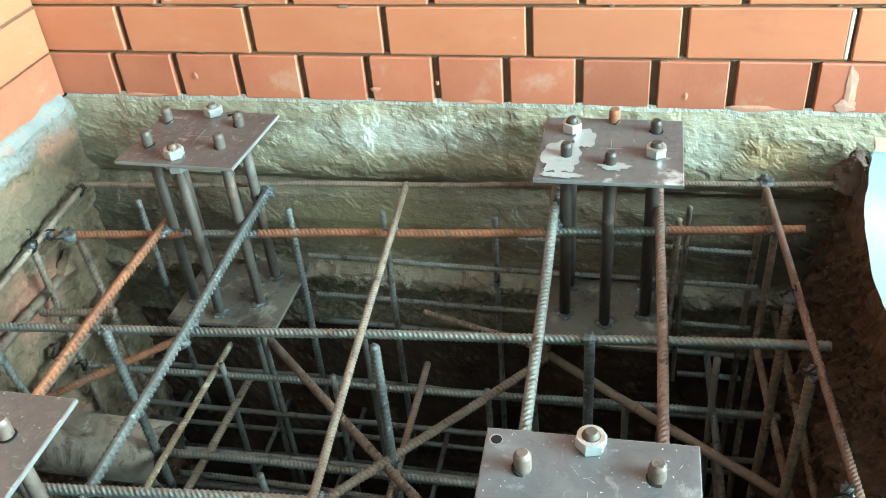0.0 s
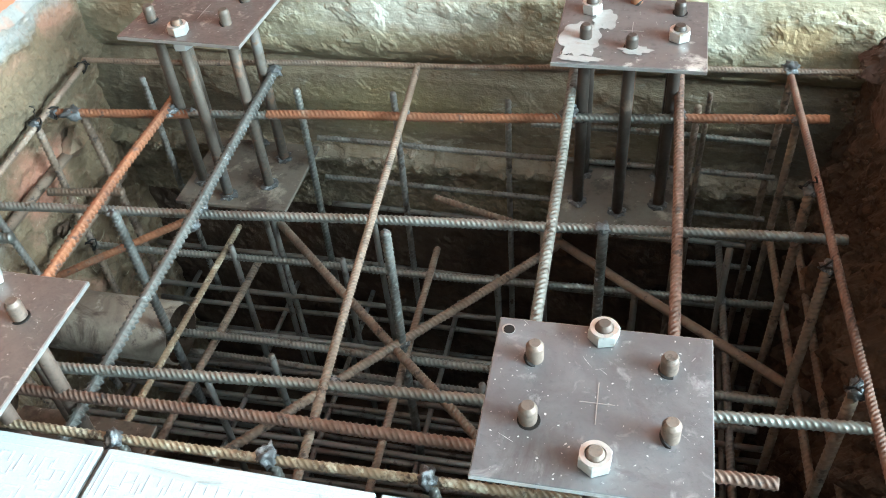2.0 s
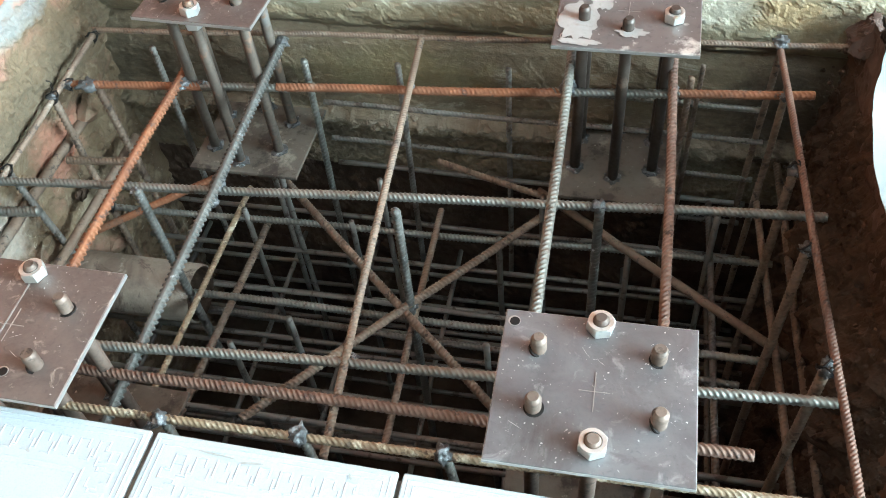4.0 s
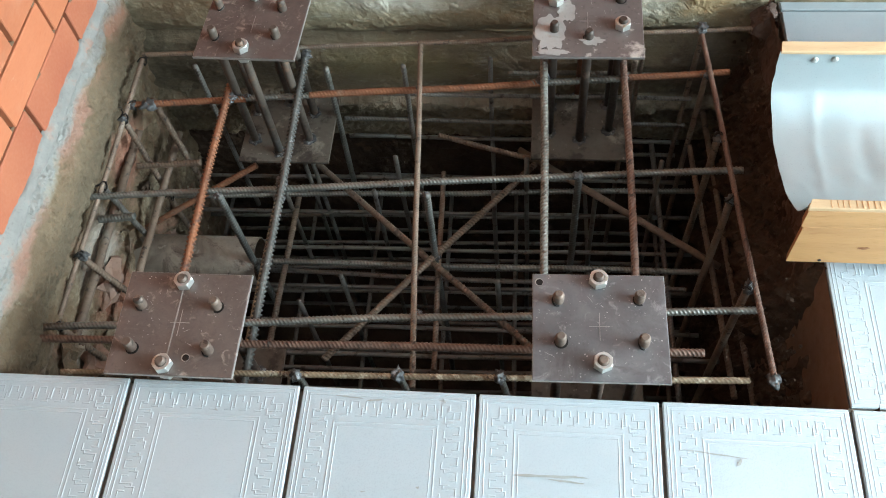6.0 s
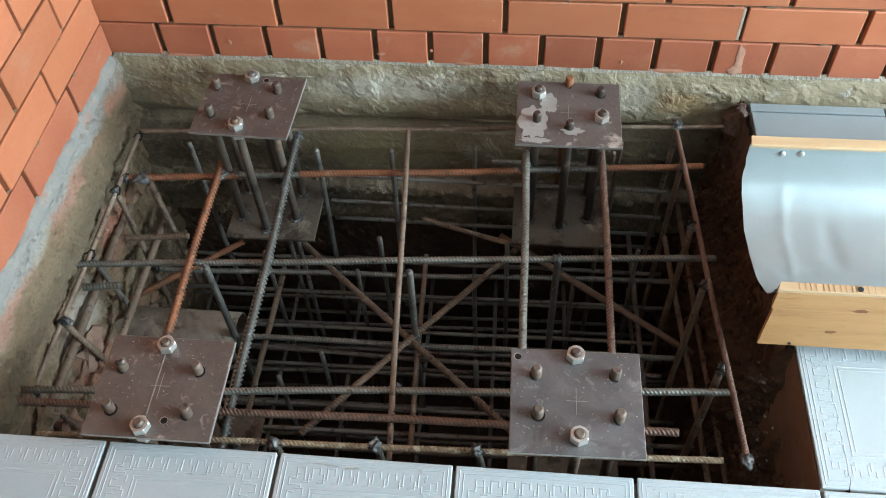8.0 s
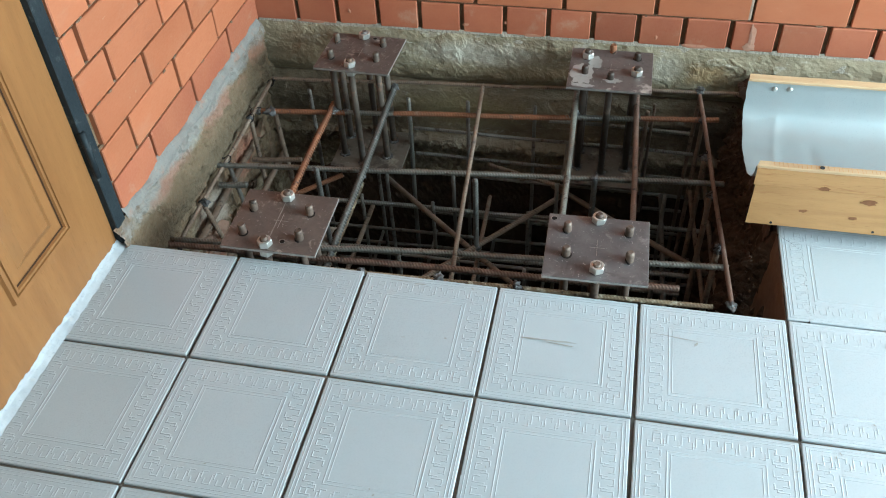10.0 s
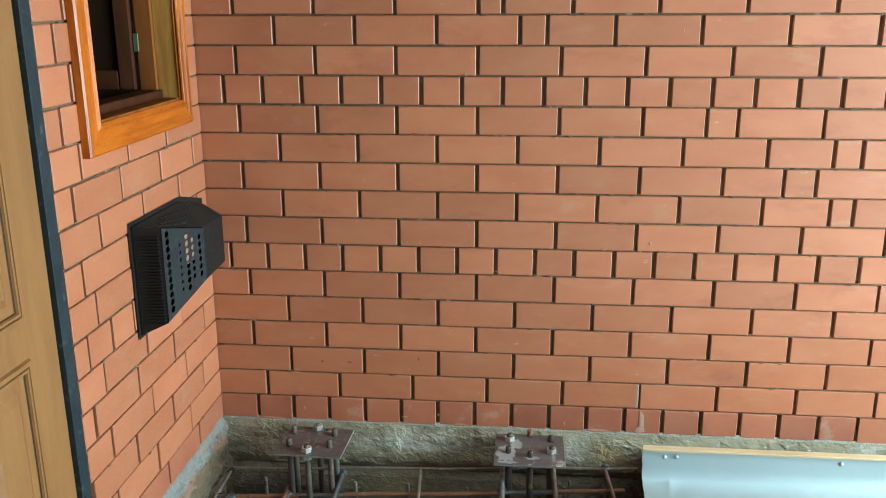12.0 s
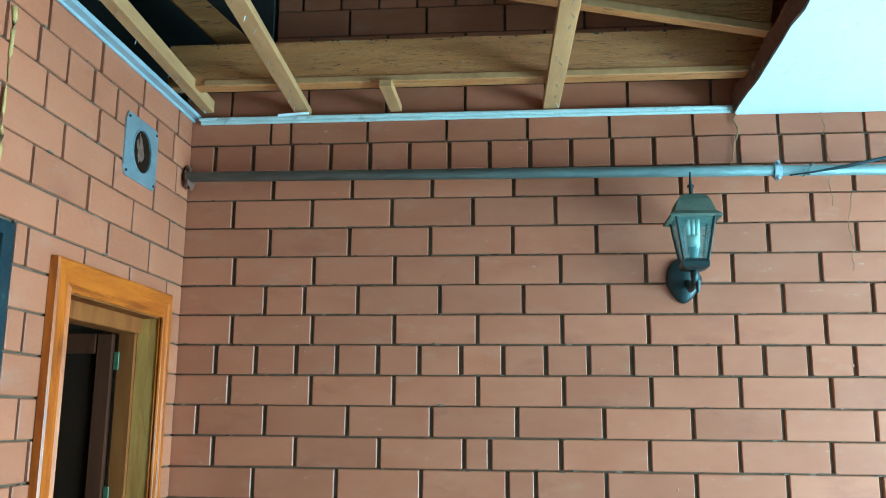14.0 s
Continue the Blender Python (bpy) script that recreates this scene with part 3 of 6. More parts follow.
def lay(course, a, b, wall, turn, rng):
    """One brick between two joints; turn carries the plane y = 0 to the wall's face."""
    length = b - a - 0.0120
    ob = new("brick", brick_mesh(round(length / 0.004) * 0.004, course == 0))
    ob.parent = wall
    z = FIRST + COURSE * (course + 0.5)
    ob.matrix_basis = turn @ pose((a + b) / 2, rng.uniform(-0.0012, 0.0012), z + rng.uniform(-0.001, 0.001), rng.uniform(-0.25, 0.25), rng.uniform(-0.15, 0.15), rng.uniform(-0.2, 0.2))


def joined(name, rows, wall, turn):
    """Bricks past the near ones, in one mesh."""
    verts, faces = [], []
    for course, a, b in rows:
        z = FIRST + COURSE * (course + 0.5)
        for sx in (a + 0.005, b - 0.005):
            for sy in (0, 0.05):
                for sz in (z - HIGH / 2, z + HIGH / 2):
                    verts.append(tuple(turn @ Vector((sx, sy, sz))))
        k = len(verts) - 8
        faces += [(k, k + 1, k + 3, k + 2), (k + 4, k + 6, k + 7, k + 5), (k, k + 4, k + 5, k + 1), (k + 2, k + 3, k + 7, k + 6), (k + 1, k + 5, k + 7, k + 3), (k, k + 2, k + 6, k + 4)]
    ob = raw(name, verts, faces, BRICK, wall)
    return tagged(ob, "rows of red facing bricks", kind="stuff")


wall_back = structure(part("wall_back", box(-0.6, 6.38, 0.014, 0.26, 0.045, 3.32), MORTAR, None), "red facing brick wall with dark recessed joints", "wall")
rng = random.Random(3)
far_rows = []
for c in range(34):
    js = [-0.03 if c < 28 else 0.27] + [v for v in joints(c, 4.6) if c < 28 or v > 0.31]
    for a, b in zip(js[:-1], js[1:]):
        if b - a < 0.03:
            continue
        if a < 2.2 and c < 26:
            lay(c, a, b, wall_back, Matrix.Identity(4), rng)
        else:
            far_rows.append((c, a, b))
joined("brick_rows", far_rows, wall_back, Matrix.Identity(4))

# shallow bed joints between the courses
bm = bmesh.new()
for c in range(1, 34):
    z = FIRST + COURSE * c
    box(0.0 if c < 27 else -0.5, 4.6, 0.0075, 0.018, z - 0.0045, z + 0.0045, 0, bm)
tagged(part("bed_joints", bm, BEDJOINT, wall_back), "brown mortar bed joints", kind="stuff")

# left wall, its face at x = 0 looking to +x; along it u runs from the corner towards the viewer
LEFT = Matrix(((0, -1, 0, 0), (-1, 0, 0, 0), (0, 0, 1, 0), (0, 0, 0, 1)))
WIN = (0.185, 0.715, 1.215, 1.905)   # the window's rough opening: u from, to, z from, to
DOOR_U = (0.940, 1.80)
bm = bmesh.new()
TOP = 2.60
for u0, u1, z0, z1 in ((0.0, DOOR_U[0], 0.045, WIN[2]), (0.0, WIN[0], WIN[2], WIN[3]), (WIN[1], DOOR_U[0], WIN[2], WIN[3]), (0.0, DOOR_U[0], WIN[3], TOP), (DOOR_U[0], DOOR_U[1], 2.022, TOP), (DOOR_U[1], 8.0, 0.0, TOP)):
    box(-0.30, -0.014, -u1, -u0, z0, z1, 0, bm)
wall_left = structure(part("wall_left", bm, MORTAR, None), "red facing brick wall with window, door and vent openings", "wall")
rng = random.Random(5)
for c in range(27):
    if c in (6, 12, 18, 25):
        js, step = [0.0, {6: 0.094, 25: 0.0135 + 0.13}.get(c, 0.095)], 0.1297
    elif c % 2:
        js, step = [0.0, 0.227 if c == 9 else 0.287 if c < 17 else 0.262], 0.2597
    else:
        js, step = [0.0, {0: 0.228, 2: 0.157, 4: 0.108, 8: 0.085, 20: 0.12, 22: 0.131, 24: 0.105, 26: 0.118}.get(c, 0.09)], 0.2573
    while js[-1] < 2.6:
        js.append(js[-1] + step)
    z = FIRST + COURSE * (c + 0.5)
    for a, b in zip(js[:-1], js[1:]):
        pieces = [(a, b)]
        if 1.147 + 0.04 < z < 1.968 - 0.04:
            lo, hi = WIN[0] - 0.03, WIN[1] + 0.03
            pieces = [(a, min(b, lo)), (max(a, hi), b)]
        for p, q in pieces:
            if z < 2.03:
                q = min(q, DOOR_U[0] + 0.004)
            if q - p > 0.04:
                lay(c, p, q, wall_left, LEFT, rng)

bm = bmesh.new()
for c in range(1, 27):
    z = FIRST + COURSE * c
    spans = [(0.0, WIN[0]), (WIN[1], DOOR_U[0])] if WIN[2] < z < WIN[3] else [(0.0, DOOR_U[0] if z < 2.03 else 2.6)]
    for u0, u1 in spans:
        box(-0.018, -0.0075, -u1, -u0, z - 0.0045, z + 0.0045, 0, bm)
tagged(part("bed_joints", bm, BEDJOINT, wall_left), "brown mortar bed joints", kind="stuff")



def mortar_crumbs(wall, turn, u1, z1, count, gaps, seed):
    """Squeezed-out bits of mortar left along the bed joints; gaps are openings (u from, to, z from, to)."""
    rg = random.Random(seed)
    bm = bmesh.new()
    for k in range(count):
        u, c = rg.uniform(0.02, u1), rg.randint(1, int((z1 - FIRST) / COURSE))
        z = FIRST + COURSE * c + rg.uniform(-0.004, 0.004)
        if any(a - 0.03 < u < b + 0.03 and lo - 0.03 < z < hi + 0.03 for a, b, lo, hi in gaps):
            continue
        b = lump((u, rg.uniform(0.001, 0.0045), z), rg.uniform(0.0022, 0.0042), k, (rg.uniform(1.2, 4.5), 0.8, 0.9), 0.8, 1)
        b.transform(turn)
        tmp = bpy.data.meshes.new("tmp")
        b.to_mesh(tmp)
        b.free()
        bm.from_mesh(tmp)
        bpy.data.meshes.remove(tmp)
    tagged(part("mortar_crumbs", bm, CRUMB, wall), "bits of grey mortar along the joints", kind="stuff")


mortar_crumbs(wall_back, Matrix.Identity(4), 2.6, 2.50, 420, (), 19)
mortar_crumbs(wall_left, LEFT, 0.93, 2.50, 170, ((0.124, 0.795, 1.141, 1.978), (0.08, 0.60, 0.62, 0.93), (0.26, 0.50, 2.25, 2.46)), 23)

# grey paint smeared along the foot of the left brickwork, and crumbs of mortar along the back


def smear(u, v):
    """Patches of paint and mortar that thin out and vanish into the brick faces."""
    y = -0.02 - 0.925 * u
    wide = 0.032 + 0.026 * fractal(y * 9, 0.0, 9.0)
    z = 0.054 + wide * (v - 0.5) + 0.004 * fractal(y * 24, v * 2, 3.0)
    k = abs(2 * v - 1)
    return (0.0032 + 0.013 * (1 - v) ** 1.5 + 0.0016 * fractal(y * 40, v * 3, 1.0) - 0.008 * k ** 4 - 0.004 * max(0.0, -fractal(y * 16, v, 6.0)), y, z)


structure(sheet("paint_band", smear, 300, 12, PAINT_EDGE), "grey paint and mortar band at the foot of the brickwork", "trim")


def smear_back(u, v):
    x = 0.0 + 2.4 * u
    z = 0.044 + 0.046 * (v - 0.55) + 0.006 * fractal(x * 12, v, 7.0)
    return (x, 0.0025 - 0.018 * (1 - v) - 0.004 * (1 - v ** 3) * fractal(x * 25, v * 3, 2.0), z)


structure(sheet("mortar_band", smear_back, 300, 8, BED), "ragged pale mortar bed under the lowest bricks", "trim")


def splash(name, spots, material, label, seed):
    """Thin dried splashes or flat spots on the face of the back wall: (x, z, width, height) each."""
    verts, faces = [], []
    for k, (x, z, w_, h_) in enumerate(spots):
        i0 = len(verts)
        verts.append((x, -0.0030, z))
        for j in range(28):
            a = 2 * math.pi * j / 28
            r = 0.85 + 0.35 * noise.noise(Vector((math.cos(a) * 1.6 + seed, math.sin(a) * 1.6, k * 3.3)))
            verts.append((x + w_ * r * math.cos(a), -0.0018, z + h_ * r * math.sin(a)))
        faces += [(i0, i0 + 1 + (j + 1) % 28, i0 + 1 + j) for j in range(28)]
    return structure(raw(name, verts, faces, material, None), label, "stain")


splash("lime_drip", ((1.483, 0.105, 0.011, 0.045), (1.480, 0.074, 0.022, 0.014)), FILM_PALE, "white lime drip on the lowest bricks", 1.0)
structure(part("lime_filled_joint", box(1.4625, 1.4690, 0.0015, 0.013, 0.155, 0.239, 0.001), LIME, None), "upright joint filled with pale lime", "stain")
splash("mortar_smear", ((0.18, 0.062, 0.05, 0.006), (0.86, 0.064, 0.03, 0.006), (1.33, 0.064, 0.05, 0.007), (0.30, 0.105, 0.006, 0.008), (0.78, 0.10, 0.004, 0.006), (0.66, 0.085, 0.012, 0.006), (1.22, 0.085, 0.004, 0.008)), FILM, "pale mortar smears on the lowest bricks", 5.0)

# Darkness inside small drill holes, painted as flat near-black spots.
splash("drilled_marks", ((0.713, 0.308, 0.0018, 0.0075), (0.372, 0.289, 0.0034, 0.0036), (0.466, 0.288, 0.0032, 0.0030), (0.474, 0.288, 0.0026, 0.0026)), HOOD, "flat near-black spots for small holes and a slit", 3.0)

rng = random.Random(14)
splash("pale_scuffs", [(rng.uniform(0.1, 3.0), rng.uniform(0.2, 2.5), rng.uniform(0.001, 0.005), rng.uniform(0.001, 0.007)) for k in range(60)], FILM, "small pale scuffs and lime spots on the bricks", 9.0)

# ---- the pit: foundation, soil ----
BACK_Y = ((0.06, -0.008), (0.03, -0.02), (-0.03, -0.03), (-0.075, -0.034), (-0.10, -0.022), (-0.115, -0.008), (-0.14, -0.030), (-0.19, -0.042), (-0.27, -0.038), (-0.298, -0.044), (-0.312, -0.072), (-0.328, -0.068), (-0.350, -0.046), (-0.6, -0.04), (-1.25, -0.03))


def along(table, z):
    for (z0, y0), (z1, y1) in zip(table[:-1], table[1:]):
        if z <= z0 and z >= z1:
            k = (z0 - z) / (z0 - z1)
            return y0 + (y1 - y0) * k
    return table[-1][1]


def crust(x, y, z, size=9.0):
    """Peeling layers: flat plates with sharp edges, from 0 to about 1."""
    v = fractal(x * size, y * size, z * size * 1.5)
    k = 0.0
    for level in (-0.12, 0.1, 0.3):
        k += min(1.0, max(0.0, (v - level) / 0.06))
    return k / 3


def back_face(lo, hi, x0, x1):
    def place(u, v):
        x, z = x0 + (x1 - x0) * u, hi + (lo - hi) * v
        upper = z > -0.1
        low = 0.014 * fractal(x * 7 + 9, z * 22, 4.0) if -0.36 < z < -0.27 else 0.0
        out = 0.006 * crust(x, 1.0, z, 9.0 if upper else 6.0) + 0.0035 * fractal(x * 6, 1.0, z * 10) + 0.0013 * fractal(x * 38, 2.0, z * 60) + 0.0007 * fractal(x * 90, 3.0, z * 110)
        if -0.345 < z < -0.295:
            out += 0.017 * max(0.0, fractal(x * 36, 5.0, z * 36))
        if z < -0.30:
            # broken stony concrete under the ledge
            near, far = noise.voronoi(Vector((x * 34, 3.0, z * 40)))[0][:2]
            out += min(1.0, (-0.30 - z) / 0.03) * (0.010 * min(1.0, 2.2 * (far - near)) * (0.4 + fractal(x * 9, 7.0, z * 9)) + 0.004 * fractal(x * 70, 1.0, z * 70))
        return (x, along(BACK_Y, z + low) - out + 0.006, z)
    return place


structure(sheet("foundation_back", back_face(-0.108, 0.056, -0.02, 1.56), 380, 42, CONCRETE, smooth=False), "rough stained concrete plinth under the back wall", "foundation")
structure(sheet("foundation_back_right", back_face(-0.02, 0.056, 1.56, 4.3), 300, 10, CONCRETE, smooth=False), "rough concrete plinth edge above the tiles", "foundation")
structure(sheet("foundation_back_low", back_face(-0.47, -0.108, -0.02, 1.60), 460, 120, CONCRETE_LOW, smooth=False), "dark concrete footing with a crumbling ledge", "foundation")
# from z -0.47 down the back face takes the darker soil colour
structure(sheet("soil_back", back_face(-1.25, -0.468, -0.02, 1.60), 160, 80, SOIL, smooth=False), "dark earth under the footing", "soil")
LEFT_X = ((0.07, 0.000), (0.056, 0.004), (0.045, 0.012), (0.03, 0.014), (-0.04, 0.020), (-0.11, 0.028), (-0.14, 0.012), (-0.2, 0.002), (-0.3, 0.004), (-0.5, 0.02), (-1.25, 0.03))


def left_face(u, v):
    y, z = 0.02 - 1.02 * u, 0.056 - 1.304 * v ** 1.5
    patch = 0.02 * crust(3.0, y, z, 5.0) if z < -0.16 else 0.012 * crust(4.0, y, z, 8.0) * min(1.0, (0.065 - z) / 0.03)
    if z > -0.14:
        near, far = noise.voronoi(Vector((4.0, y * 30, z * 36)))[0][:2]
        patch += min(1.0, (0.066 - z) / 0.03) * (0.007 * min(1.0, 2.0 * (far - near)) * max(0.0, 0.5 + fractal(8.0, y * 7, z * 9)) + 0.003 * fractal(1.0, y * 80, z * 80))
    return (along(LEFT_X, z) + patch + 0.008 * fractal(3.0, y * 10, z * 14) + 0.0025 * fractal(5.0, y * 45, z * 45) - 0.009, y, z)


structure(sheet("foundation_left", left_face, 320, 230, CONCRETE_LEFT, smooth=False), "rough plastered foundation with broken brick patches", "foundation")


def right_face(u, v):
    y, z = 0.02 - 1.02 * u, 0.0 - 1.25 * v
    lean = -0.03 * math.sin(min(1, v * 4) * math.pi / 2) - 0.05 * min(1, max(0, u - 0.0)) * (1 - u) * 4 * min(1, v * 6) * 0.5
    k = min(1.0, 0.25 + v * 5)
    bay = 0.060 * min(1.0, max(0.0, (-0.70 - y) / 0.06)) * max(0.0, 1 + z / 0.42)
    cell = noise.voronoi(Vector((3.0, y * 17, z * 17)))[0]
    clod = 0.026 * max(0.0, 0.55 - cell[0]) * min(1.0, (cell[1] - cell[0]) * 4)
    return (1.518 + lean + bay - k * (0.045 * abs(fractal(1.0, y * 9, z * 9)) + clod + 0.018 * fractal(2.0, y * 40, z * 40)), y, z)


structure(sheet("soil_right", right_face, 190, 230, SOIL, smooth=False), "crumbling dark brown soil face of the dug pit", "soil")


def clay_face(u, v):
    y, z = -0.34 - 0.64 * u, -0.0015 - 0.35 * v
    return (1.5245 - 0.022 * v - 0.006 * min(1.0, 8 * v) * abs(fractal(4.0, y * 9, z * 12)) - 0.030 * v * v, y, z)


structure(sheet("clay_right", clay_face, 70, 30, CLAY_FACE), "smooth brown clay face under the tile edge", "soil")


for k in range(9):
    a = 1.5275 + 0.308 * k
    structure(part("tile_strip", box(a, a + 0.303, -0.053, -0.0285, -0.0085, 0.0, 0.0015), TILE_PLAIN, None), "narrow strip of cut glazed tile by the wall", "tile")


def rust_lip(u, v):
    y, z = -0.03 - 0.67 * u, 0.012 - 0.15 * v
    return (1.510 - 0.020 * v - 0.012 * abs(fractal(6.0, y * 11, z * 11)) - 0.006 * fractal(2.0, y * 35, z * 35), y, z - 0.010 * fractal(2.0, y * 9, 0.0))


structure(sheet("clay_lip", rust_lip, 110, 24, CLAY, smooth=False), "reddish brown clay lip along the broken floor", "soil")


def front_face(u, v):
    x, z = -0.02 + 1.56 * u, -0.012 - 1.24 * v
    return (x, -1.0 + 0.03 * v + 0.02 * fractal(x * 9, 4.0, z * 9), z)


structure(sheet("soil_front", front_face, 60, 50, SOIL), "dark soil face under the tiled floor", "soil")


def bottom(u, v):
    x, y = -0.05 + 1.62 * u, 0.05 - 1.08 * v
    return (x, y, -1.16 + 0.03 * fractal(x * 6, y * 6, 0.0))


structure(sheet("pit_bottom", bottom, 40, 30, SOIL), "dark soil bottom of the pit", "soil")
rng = random.Random(11)
bm = bmesh.new()
for i in range(900):
    y, z = rng.uniform(-0.95, -0.03), -rng.uniform(0.02, 0.75)
    tmp = bpy.data.meshes.new("tmp")
    b = lump((1.475 - rng.uniform(0, 0.025), y, z), rng.choice((0.002, 0.003, 0.003, 0.005)), i, (1, rng.uniform(0.7, 1.6), rng.uniform(0.5, 1.1)), 0.9, 1)
    b.to_mesh(tmp)
    b.free()
    bm.from_mesh(tmp)
    bpy.data.meshes.remove(tmp)
tagged(part("soil_clods", bm, SOIL, None), "clods of dark earth on the pit's side", "soil", kind="stuff")


def heap(u, v):
    """A mound of crumbled earth in the corner of the pit, spilling over the broken edge."""
    a, r = 2 * math.pi * u, v
    x, y = 1.502 + 0.034 * r * math.cos(a), -0.062 + 0.046 * r * math.sin(a)
    top = 0.020 * (1 - r ** 1.6) - 0.04 * r
    return (x - 0.01 * fractal(u * 9, v * 7, 1.0), y, top + 0.012 * fractal(x * 40, y * 40, 2.0) + 0.010 * noise.voronoi(Vector((x * 55, y * 55, 0.0)))[0][0])


structure(sheet("soil_heap", heap, 60, 24, CLAY, smooth=False), "crumbled dark earth heaped in the pit's corner", "soil")
# ---- floor ----
PITCH, XJ, YJ = 0.308, 0.2935, -0.980
bm = bmesh.new()
box(-0.02, 6.2, -8.1, -0.990, -0.06, -0.0085, 0, bm)
box(1.526, 6.2, -0.990, -0.001, -0.06, -0.0085, 0, bm)
floor = structure(part("floor", bm, GROUT, None), "floor screed with dark grout joints under the tiles", "floor")


def tile_mesh():
    """A glazed tile, 300 mm, with a raised key border and an inner double frame."""
    h, top = 0.1508, 0.0
    bm = box(-h, h, -h, h, -0.0085, top, 0.0018)

    def ridge(x0, x1, y0, y1):
        w, e = min(0.0021, 0.45 * min(x1 - x0, y1 - y0)), 0.00048 + 0.000009 * (len(bm.verts) % 17)
        k = [bm.verts.new(p) for p in ((x0, y0, top - 0.0002), (x1, y0, top - 0.0002), (x1, y1, top - 0.0002), (x0, y1, top - 0.0002),
                                       (x0 + w, y0 + w, top + e), (x1 - w, y0 + w, top + e), (x1 - w, y1 - w, top + e), (x0 + w, y1 - w, top + e))]
        for f in ((4, 5, 6, 7), (0, 1, 5, 4), (1, 2, 6, 5), (2, 3, 7, 6), (3, 0, 4, 7)):
            bm.faces.new([k[i] for i in f])

    def frame_ridge(d, w=0.0034):
        a = h - d
        ridge(-a, a, a - w, a)
        ridge(-a, a, -a, -a + w)
        ridge(-a, -a + w, -a, a)
        ridge(a - w, a, -a, a)

    frame_ridge(0.006, 0.0026)
    frame_ridge(0.013, 0.0026)
    frame_ridge(0.0595, 0.0045)
    frame_ridge(0.0675, 0.0026)
    w = 0.0040
    for side in range(4):
        c, s = ((1, 0), (0, 1), (-1, 0), (0, -1))[side]

        def key(u0, u1, v0, v1):
            # u runs along the edge, v from the edge inwards
            pts = [(u, h - v) for u in (u0, u1) for v in (v0, v1)]
            xs, ys = [c * p - s * q for p, q in pts], [s * p + c * q for p, q in pts]
            ridge(min(xs), max(xs), min(ys), max(ys))

        for i in range(9):
            u = -0.117 + i * 0.0262
            key(u, u + 0.0175, 0.022, 0.022 + w)
            key(u, u + w, 0.022, 0.047)
            key(u + 0.0135, u + 0.0135 + w, 0.022, 0.036)
            key(u - 0.006, u + w, 0.047 - w, 0.047)
            key(u + 0.0205, u + 0.0205 + w, 0.034, 0.052)
            key(u + 0.010, u + 0.0205 + w, 0.052 - w, 0.052)
    me = bpy.data.meshes.new("tile")
    bm.to_mesh(me)
    bm.free()
    me.materials.append(TILE)
    return me


TILE_ME = tile_mesh()
bm = box(-0.1515, 0.1515, -0.1515, 0.1515, -0.0085, 0.0, 0.0018)
PLAIN_ME = bpy.data.meshes.new("plain_tile")
bm.to_mesh(PLAIN_ME)
bm.free()
PLAIN_ME.materials.append(TILE_PLAIN)
rng = random.Random(21)
for i in range(-1, 19):
    for j in range(-4, 23):
        x, y = XJ + PITCH * (i + 0.5), YJ - PITCH * (j + 0.5)
        if y > YJ and x < XJ + 4 * PITCH or y > 0.02:
            continue
        ob = new("tile", PLAIN_ME if y > -0.33 else TILE_ME)
        ob.parent = floor
        ob.matrix_basis = pose(x + rng.uniform(-0.0012, 0.0012), y + rng.uniform(-0.0012, 0.0012), rng.uniform(-0.0008, 0.0008), rng.uniform(-0.12, 0.12), rng.uniform(-0.12, 0.12), 90 * rng.randrange(4) + rng.uniform(-0.2, 0.2))

SMUDGE = mat("dried_mud", (0.32, 0.325, 0.30), (0.26, 0.25, 0.22), 30, 160, (0.7, 0.9), bump=0.2)


def marks(name, spots, label, seed):
    """Thin dried smudges and chips lying on the tiles: (x, y, length, width, turn in degrees)."""
    rg = random.Random(seed)
    verts, faces = [], []
    for x, y, l_, w_, a in spots:
        i0, a = len(verts), radians(a)
        for j in range(20):
            b = 2 * math.pi * j / 20
            u, v = l_ / 2 * math.cos(b) * rg.uniform(0.85, 1.1), w_ / 2 * math.sin(b) * rg.uniform(0.5, 1.2)
            verts.append((x + u * math.cos(a) - v * math.sin(a), y + u * math.sin(a) + v * math.cos(a), 0.0016))
        faces.append(tuple(range(i0, i0 + 20)))
    return tagged(raw(name, verts, faces, SMUDGE, None), label, "smudge", kind="stuff")


rng = random.Random(91)
spots = [(1.035, -1.121, 0.125, 0.006, 1), (1.06, -1.128, 0.06, 0.004, -4), (0.821, -1.151, 0.006, 0.005, 0), (1.338, -1.082, 0.014, 0.006, 60), (1.30, -1.07, 0.10, 0.003, -6), (0.69, -1.000, 0.05, 0.003, -4), (0.735, -1.004, 0.03, 0.004, 6)]
for k in range(90):
    spots.append((rng.uniform(0.05, 2.6), rng.uniform(-2.4, -0.99), rng.uniform(0.003, 0.010), rng.uniform(0.002, 0.004), rng.uniform(0, 180)))
marks("mud_smudges", spots, "dried mud smudges and crumbs on the glazed tiles", 4)

# ---- plain shell behind and beside the viewer ----
bm = bmesh.new()
box(0.0, 1.6, -8.2, -8.06, 0, 2.6, 0, bm)
box(4.9, 6.2, -8.2, -8.06, 0, 2.6, 0, bm)
box(1.6, 4.9, -8.2, -8.06, 0, 0.25, 0, bm)
box(1.6, 4.9, -8.2, -8.06, 2.05, 2.6, 0, bm)
structure(part("wall_rear", bm, PLASTER, None), "plain plastered wall with a wide opening", "wall")
bm = bmesh.new()
box(4.6, 4.74, -8.06, -4.0, 0, 2.58, 0, bm)
box(4.6, 4.74, -0.06, 0.0, 0, 2.58, 0, bm)
